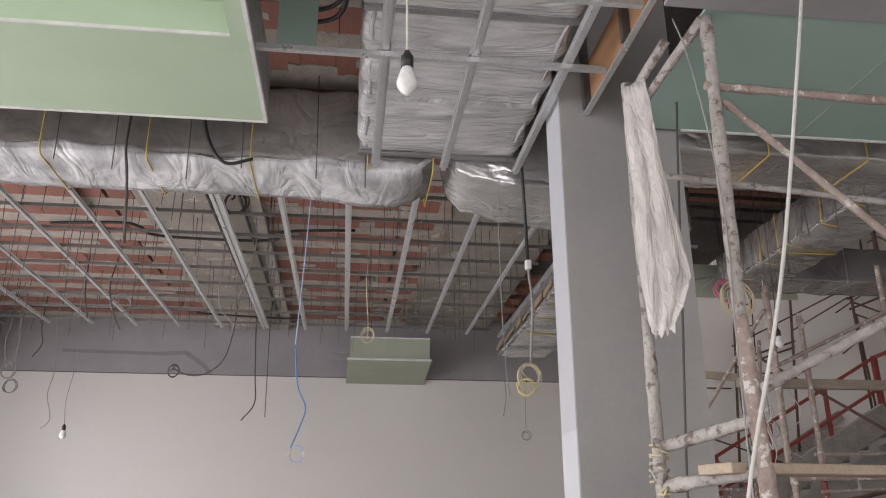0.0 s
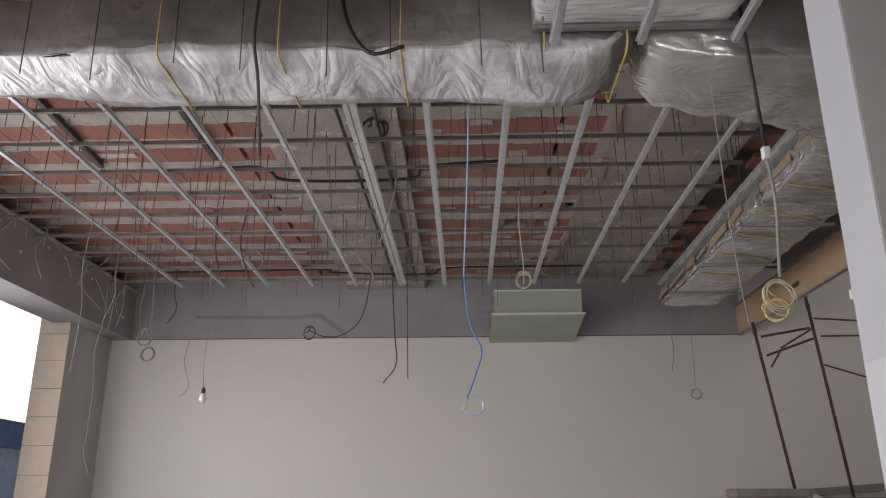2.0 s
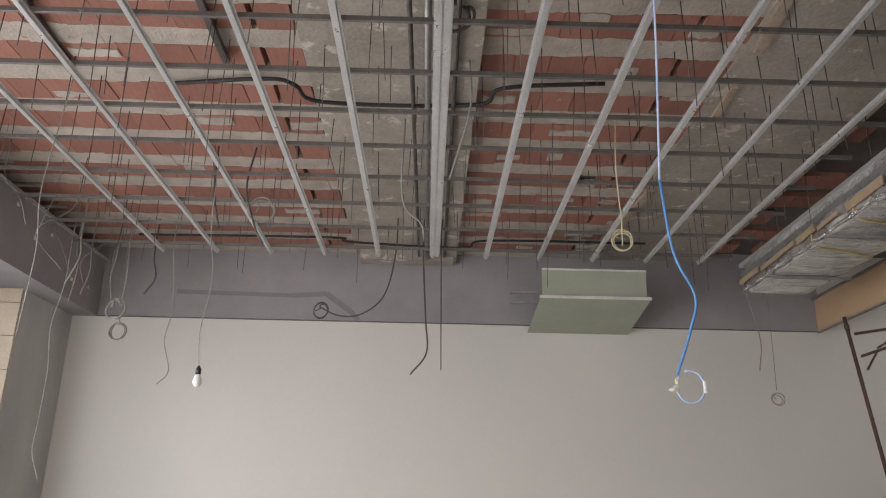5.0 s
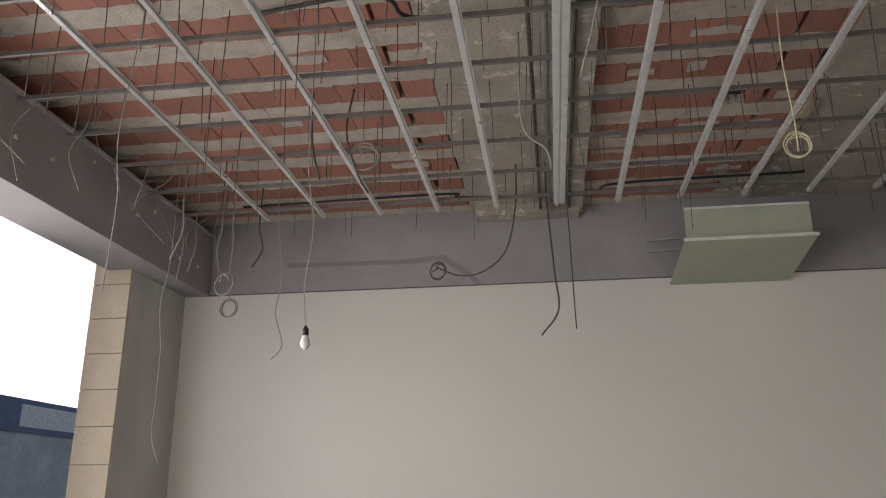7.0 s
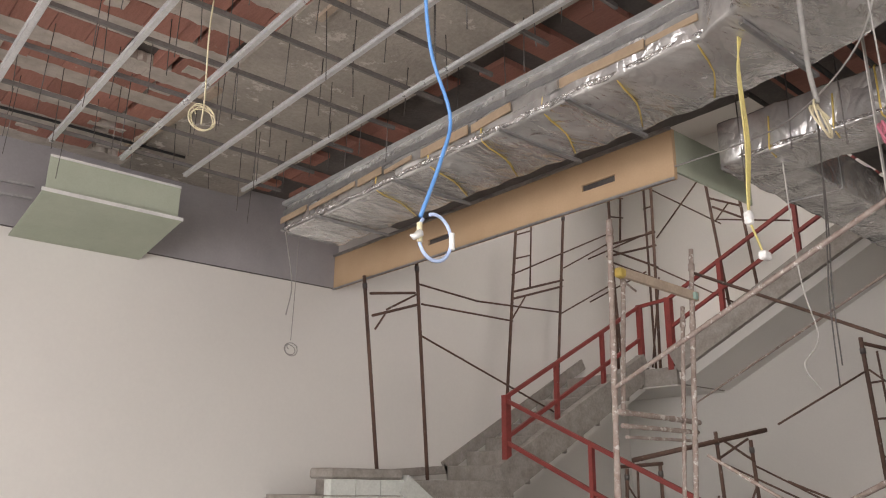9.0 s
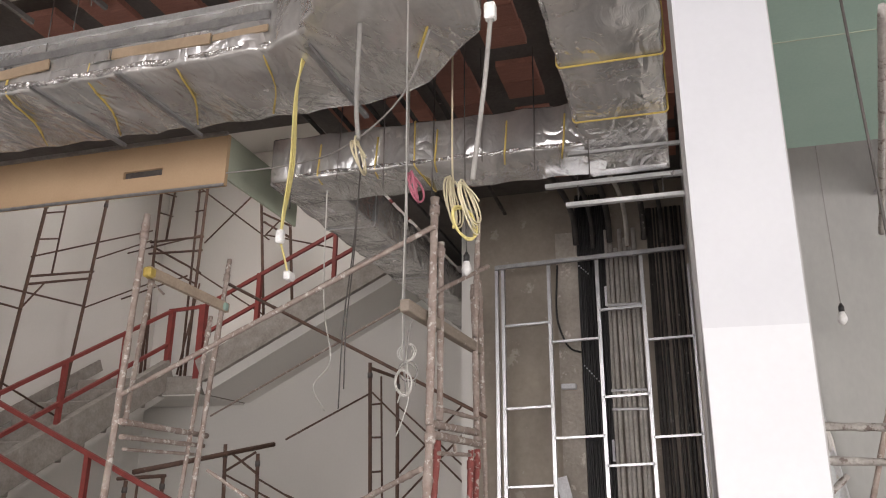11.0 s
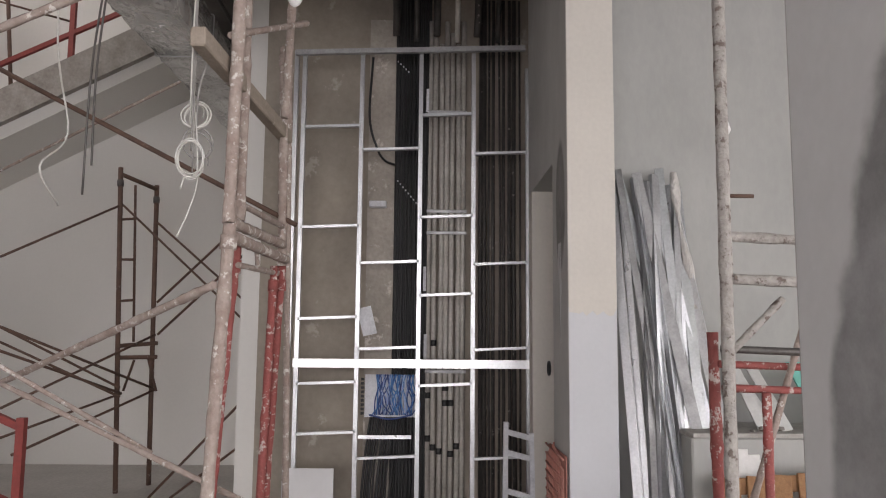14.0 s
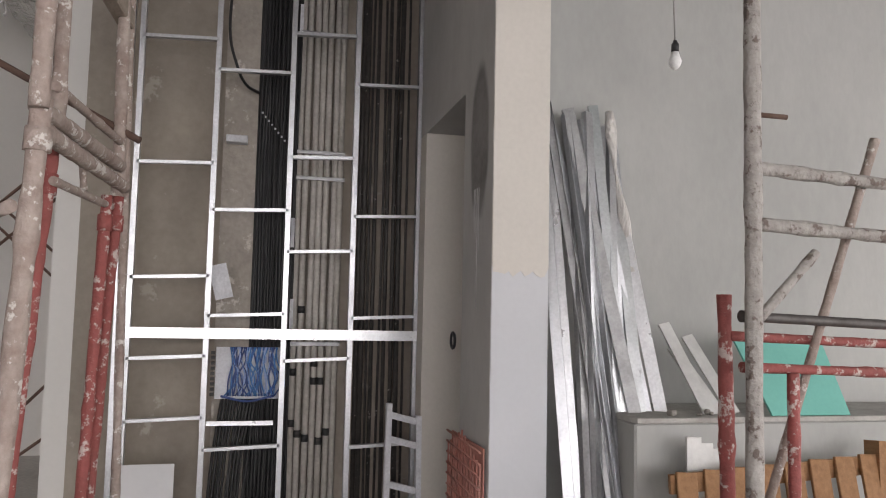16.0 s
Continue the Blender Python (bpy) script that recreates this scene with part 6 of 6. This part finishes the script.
for k in range(7):
    x, y = -4.25 - 0.12 * k + rn.uniform(-0.05, 0.05), rn.uniform(10.3, 11.3)
    cable([(x, y, 4.1), (x + rn.uniform(-0.05, 0.05), y, 3.85), (x + rn.uniform(-0.09, 0.03), y, rn.uniform(3.45, 3.72))], rn.choice((0.004, 0.006, 0.009)), rn.choice(("cable_grey", "cable_grey", "cable_dark")), "grey conduit end below the grid", "conduit ends")
for k in range(12):
    y = 6.3 + 0.42 * k + rn.uniform(-0.1, 0.1)
    cable([(-5.15 + rn.uniform(0.02, 0.5), y, 4.2), (-5.1 + rn.uniform(0.0, 0.4), y, 3.95), (-5.1 + rn.uniform(0.0, 0.45), y + 0.05, rn.uniform(3.5, 3.8))], 0.003, "cable_grey", "thin wire end hanging beside the drop beam", "wire ends")
# clips and brackets along the drop beam
for k in range(14):
    y = 6.2 + 0.42 * k + rn.uniform(-0.1, 0.1)
    z = 3.78 + 0.45 * rn.random()
    solid("cable_clip", bevelled(boxes((-5.211, -5.19, y, y + 0.03, z, z + 0.035)), 0.004), "cable_white", "small white clip on the drop beam", "clip", "beam clips")
for k in range(9):
    y = 6.6 + 0.55 * k
    solid("angle_bracket", channel(bmesh.new(), (-5.45, y, 4.37), (-4.95, y, 4.37), 0.03, 0.02, 0.002), "galv_dull", "short steel bracket above the drop beam", "bracket", "edge brackets")
solid("edge_track", channel(bmesh.new(), (-5.195, 5.6, 4.335), (-5.195, YB - 0.02, 4.335), 0.03, 0.03, 0.002), "galv", "steel edge track along the drop beam", "track")
# hairline marks left on the grey plaster above the paint line
for a, b, w in (((-4.3, 3.98), (-2.9, 3.96), 0.05), ((-2.9, 3.96), (-2.5, 3.99), 0.06), ((-2.5, 3.99), (-2.2, 3.78), 0.07), ((-2.2, 3.78), (-2.1, 3.67), 0.06)):
    solid("damp_mark", beam(bmesh.new(), (a[0], YB + 0.002, a[1]), (b[0], YB + 0.002, b[1]), 0.006, w), "damp_grey", "dark damp streak on the grey plaster", "stain", "damp streaks")
coil((-4.495, 10.89, 3.45), 0.10, 1, "cable_grey", "grey conduit loop in the corner", r=0.012)
coil((-4.57, 11.24, 3.28), 0.085, 2, "cable_grey", "grey cable ring in the corner", r=0.007, seed=4)
cable([(-4.6, 11.24, 4.1), (-4.56, 11.24, 3.7), (-4.57, 11.24, 3.36)], 0.005)
cable([(2.12, 10.95, 3.79), (2.17, 10.85, 3.26), (2.13, 10.85, 2.94)], 0.006)
cable([(2.62, 11.57, 4.2), (2.61, 11.57, 3.3), (2.6, 11.57, 2.85)], 0.004)
coil((2.6, 11.57, 2.76), 0.065, 2, "cable_grey", "small grey cable loop", r=0.005)
cable([(-1.48, 8.6, 4.5), (-1.48, 8.6, 3.81), (-1.33, 8.6, 3.61), (-1.30, 8.6, 3.47)], 0.007)
cable([(-1.02, 7.6, 4.45), (-1.01, 7.6, 4.07), (-1.14, 7.6, 3.55)], 0.007)
coil((-1.14, 7.0, 4.36), 0.10, 2, "cable_dark", "dark cable coil tied up to the slab", r=0.01)
cable([(-3.2, 8.12, 4.49), (-2.47, 8.0, 4.48), (-2.27, 8.05, 4.46), (-2.09, 8.25, 4.44), (-0.95, 8.18, 4.41), (-0.75, 8.01, 4.46), (-0.02, 7.94, 4.48)], 0.016, "black", "black conduit clipped along the slab", "slab conduits")
cable([(-4.6, 11.5, 4.47), (-2.4, 11.45, 4.47), (-2.2, 11.5, 4.44), (-0.9, 11.5, 4.40), (-0.6, 11.4, 4.46), (1.2, 11.4, 4.47)], 0.014, "black", "black conduit clipped along the slab", "slab conduits")
for pts in (((-3.75, 6.0, 4.47), (-3.86, 7.95, 4.47)), ((-2.70, 5.9, 4.46), (-2.71, 7.78, 4.46))):
    solid("slab_channel", channel(bmesh.new(), *pts, 0.045, 0.04, 0.003), "dark_steel", "dark steel channel fixed to the slab", "channel", "slab channels")
for x in (-1.42, -1.12):
    solid("slab_pipe", bar((x, 5.6, 4.40), (x + 0.03, 11.9, 4.42), 0.016), "dark_steel", "dark steel pipe along the concrete beam", "pipe", "slab pipes")
solid("slab_pipe", bar((-1.3, 5.6, 4.39), (-1.3, 11.9, 4.39), 0.022), "galv_dull", "grey steel pipe along the concrete beam", "pipe", "slab pipes")
# pale battens cast into the slab on the east side
for a, b, w in (((0.86, 6.9, 4.49), (0.92, 7.5, 4.49), 0.07), ((0.93, 7.95, 4.49), (0.95, 8.5, 4.49), 0.05), ((0.86, 9.9, 4.49), (0.70, 11.7, 4.49), 0.08)):
    solid("cast_batten", beam(bmesh.new(), a, b, w, 0.03), "pale_wood", "pale timber batten cast into the concrete slab", "batten", "slab battens")
cable([(0.15, 8.35, 4.45), (0.13, 8.35, 4.0), (0.16, 8.39, 3.6), (0.16, 8.4, 3.40)], 0.005, "cable_cream", "cream cable hanging through the grid")
coil((0.16, 8.4, 3.44), 0.065, 3, "cable_cream", "coil of cream yellow cable hanging below the grid", r=0.0038)
# black drop pipe and coil near the elbow
dp = thing("drop_cable", (1.125, 4.84, 2.4), "black drop pipe with a white switch box and a flexible tail", "conduit")
part("pipe", bar((1.10, 4.9, 4.6), (1.125, 4.84, 3.13), 0.011), "black", dp)
part("switch_box", bevelled(boxes((1.105, 1.145, 4.82, 4.86, 3.07, 3.135)), 0.006), "bulb_white", dp, "white switch box")
part("tail", tube(bmesh.new(), curve_points([(1.125, 4.84, 3.07), (1.15, 4.87, 2.83), (1.135, 4.91, 2.47)]), 0.009, 8), "cable_grey", dp)
coil((1.12, 4.92, 2.385), 0.07, 4, "cable_cream", "coil of cream cable at the end of a drop pipe", r=0.003)
coil((1.10, 4.93, 2.31), 0.055, 2, "cable_yellow", "loop of yellow cable below the drop pipe", r=0.004, seed=3)
cable([(0.98, 5.1, 3.9), (0.99, 5.1, 3.0), (1.01, 5.1, 2.5), (1.03, 5.1, 2.28)], 0.003, "cable_grey", "grey cable hanging beside the drop pipe")
# cables on the wrapped duct
cable([(-1.08, 4.93, 4.2), (-1.02, 4.9, 3.92), (-0.90, 4.9, 3.76), (-0.72, 4.9, 3.80)], 0.012, "black", "black cable hooked round the duct")
cable([(-1.53, 4.93, 4.39), (-1.55, 4.9, 3.9), (-1.51, 4.9, 3.6), (-1.5, 5.0, 3.2)], 0.010, "cable_dark", "dark cable hanging over the duct")
for k in range(9):
    x = -3.3 + 0.42 * k + 0.05 * math.sin(k * 3.0)
    solid("hanger_wire", tube(bmesh.new(), [(x, 4.94, 4.5), (x + 0.02, 4.93, 3.74 - 0.05 * (k % 3))], 0.004, 5), "dark_steel", "thin steel hanger rod beside the duct", "hanger", "duct hangers")
# yellow, cream and pink cables near the east ducts
for k in range(3):
    cable([(2.1 + 0.1 + 0.02 * k, 6.15, 3.8), (2.1 + 0.07 - 0.01 * k, 6.15, 2.68 + 0.85), (2.1 + 0.09 - 0.02 * k, 6.15, 2.68 + 0.45), (2.1 + 0.03 - 0.01 * k, 6.15, 2.68 + 0.15), (2.1, 6.15, 2.68)], 0.0055, "cable_yellow", "yellow cable hanging from the duct", "yellow cables")
cable([(2.1, 6.15, 2.68), (2.1 + 0.06, 6.15, 2.68 - 0.08), (2.1 + 0.11, 6.15, 2.68 - 0.155)], 0.006, "cable_yellow", "yellow cable tail with a white connector", "yellow cables")
solid("connector", bevelled(boxes((2.1 - 0.02, 2.1 + 0.02, 6.15 - 0.02, 6.15 + 0.02, 2.68 - 0.02, 2.68 + 0.05)), 0.008), "bulb_white", "small white cable connector", "connector", "connectors")
solid("connector", bevelled(boxes((2.1 + 0.085, 2.1 + 0.155, 6.15 - 0.02, 6.15 + 0.02, 2.68 - 0.18, 2.68 - 0.135)), 0.008), "bulb_white", "small white cable connector", "connector", "connectors")
coil((2.89, 5.48, 3.1), 0.13, 4, "cable_cream", "large loose coil of cream cable below the duct", r=0.006, seed=2)
cable([(2.93, 5.5, 4.2), (2.9, 5.49, 3.4), (2.9, 5.48, 3.22)], 0.006, "cable_cream", "cream cable dropping from the duct")
coil((2.95, 5.74, 3.26), 0.085, 3, "cable_pink", "coil of pink cable below the duct", r=0.007)
coil((1.96, 5.68, 3.02), 0.075, 2, "cable_cream", "small loop of cable below the elbow", r=0.005)
cable([(1.94, 5.7, 3.75), (1.94, 5.7, 3.3), (1.96, 5.69, 3.1)], 0.012, "cable_grey", "short grey conduit below the elbow")
for k in range(3):
    cable([(3.04 + 0.02 * k, 5.83, 4.2), (3.04 + 0.015 * k, 5.83, 3.0), (3.06 + 0.02 * k, 5.84, 2.52), (3.2 + 0.03 * k, 5.88, 2.25 - 0.1 * k)], 0.0032, "cable_white" if k == 0 else "cable_grey", "white cable hanging behind the scaffold")
for x, y, z, rad, n, mt, sd in ((3.235, 5.865, 2.30, 0.05, 3, "cable_white", 1), (3.262, 5.86, 2.19, 0.066, 2, "cable_grey", 6), (3.225, 5.88, 2.12, 0.055, 3, "cable_white", 9)):
    coil((x, y, z), rad, n, mt, "messy loops of pale cable tied to the scaffold", r=0.0035, axis="x", seed=sd)
cable([(3.2, 5.8, 2.57), (3.24, 5.86, 2.42), (3.25, 5.87, 2.26)], 0.004, "cable_grey", "grey cable tied to a timber board")
cable([(3.2, 5.86, 2.3), (3.26, 5.86, 2.05), (3.24, 5.88, 1.92), (3.22, 5.92, 1.8)], 0.0035, "cable_white", "white cable tail below the tangle")
for k in range(2):
    cable([(3.3 + 0.02 * k, 6.25, 3.7), (3.28, 6.26 + 0.01 * k, 3.0), (3.25, 6.28 + 0.02 * k, 2.5), (3.3, 6.3 + 0.03 * k, 2.1 - 0.12 * (k % 3))], 0.0045, "cable_dark", "dark cable hanging behind the scaffold")
cable([(3.47, 7.46, 3.75), (3.4, 6.8, 3.72), (2.7, 6.1, 3.45), (2.3, 5.6, 3.5), (2.05, 5.35, 3.76)], 0.006, "cable_grey", "slack grey cable strung below the ducts")
cable([(3.86, 6.76, 3.72), (3.883, 6.75, 2.847), (4.05, 6.75, 2.43), (3.79, 6.75, 2.2), (3.997, 6.75, 2.05)], 0.005, "cable_white", "white cable end hanging before the stair")
# dark services above the riser
for k in range(6):
    y = 4.35 + 0.17 * k
    solid("service_pipe", tube(bmesh.new(), curve_points([(6.5, y, 3.9 + 0.05 * (k % 2)), (6.3, y, 4.2), (5.6, y + 0.05, 4.34 - 0.04 * (k % 3)), (4.4, y + 0.3, 4.36)]), 0.03 if k % 2 else 0.022, 8), "dark_pipe" if k != 2 else "conduit", "dark service pipe bending over to the slab", "pipe", "service pipes")
for k in range(5):
    y = 5.9 + 0.28 * k
    solid("service_pipe", bar((2.9, y, 4.42), (8.8, y + 0.1, 4.40), 0.02), "dark_pipe", "dark pipe below the slab", "pipe", "service pipes")
for k in range(7):
    solid("hanger_wire", bar((3.55 + 0.08 * (k % 2), 4.75 + 0.36 * k, 4.52), (3.57, 4.75 + 0.36 * k, 3.45 + 0.1 * (k % 3)), 0.005, 5), "dark_steel", "thin steel hanger rod beside the duct", "hanger", "duct hangers")
cable([(0.02, 3.2, 4.5), (0.0, 3.9, 4.4), (-0.03, 4.9, 4.38)], 0.012, "galv_dull", "thin steel conduit under the slab", "slab conduits")
for k in range(3):
    cable([(-0.5, 4.15 - 0.12 * k, 4.42), (-0.25, 4.15 - 0.12 * k, 4.40), (-0.12, 3.9 - 0.12 * k, 4.40), (-0.1, 3.0, 4.40)], 0.016, "black", "bent black conduit under the slab", "slab conduits")

# stone cladding on the window reveal, block by block
jamb = thing("stone_jamb", (-5.7, 10.96, 0), "pale beige stone slabs on the window reveal", "stone cladding", kind=S)
slab_me = finish("stone_slab", bevelled(boxes((-0.198, 0.198, -0.014, 0.014, -0.172, 0.172)), 0.004), "stone")
for k in range(11):
    piece("stone_slab", slab_me, jamb, (-5.70, 10.965, 0.175 + 0.35 * k))
# what shows through the shop front
solid("ground", boxes((-300, 300, -300, 300, -0.5, -0.25)), "paving", "grey paved street", "ground", kind=S)
fb = thing("far_building", (-17, 27, -0.25), "low grey building with a dark blue sign across the street", "building", kind=S)
part("wall", boxes((-20, -16, 12, 44, -0.25, 4.0)), "far_building", fb)
part("sign", boxes((-15.98, -15.9, 20, 40, 3.2, 4.1)), "sign_blue", fb, "dark blue sign board")
part("sign_panel", boxes((-15.9, -15.88, 24, 27.2, 3.35, 3.95)), "bulb_white", fb, "white panel on the sign")
hz = bpy.data.materials.new("bright_sky")
hz.use_nodes = True
em = hz.node_tree.nodes.new("ShaderNodeEmission")
em.inputs["Color"].default_value, em.inputs["Strength"].default_value = (1.0, 0.985, 0.975, 1), 2.2
hz.node_tree.links.new(em.outputs["Emission"], hz.node_tree.nodes["Material Output"].inputs["Surface"])
solid("backdrop", boxes((-61, -60, -40, 140, -0.25, 60)), hz, "plain white overcast sky far away", "backdrop", kind=S)
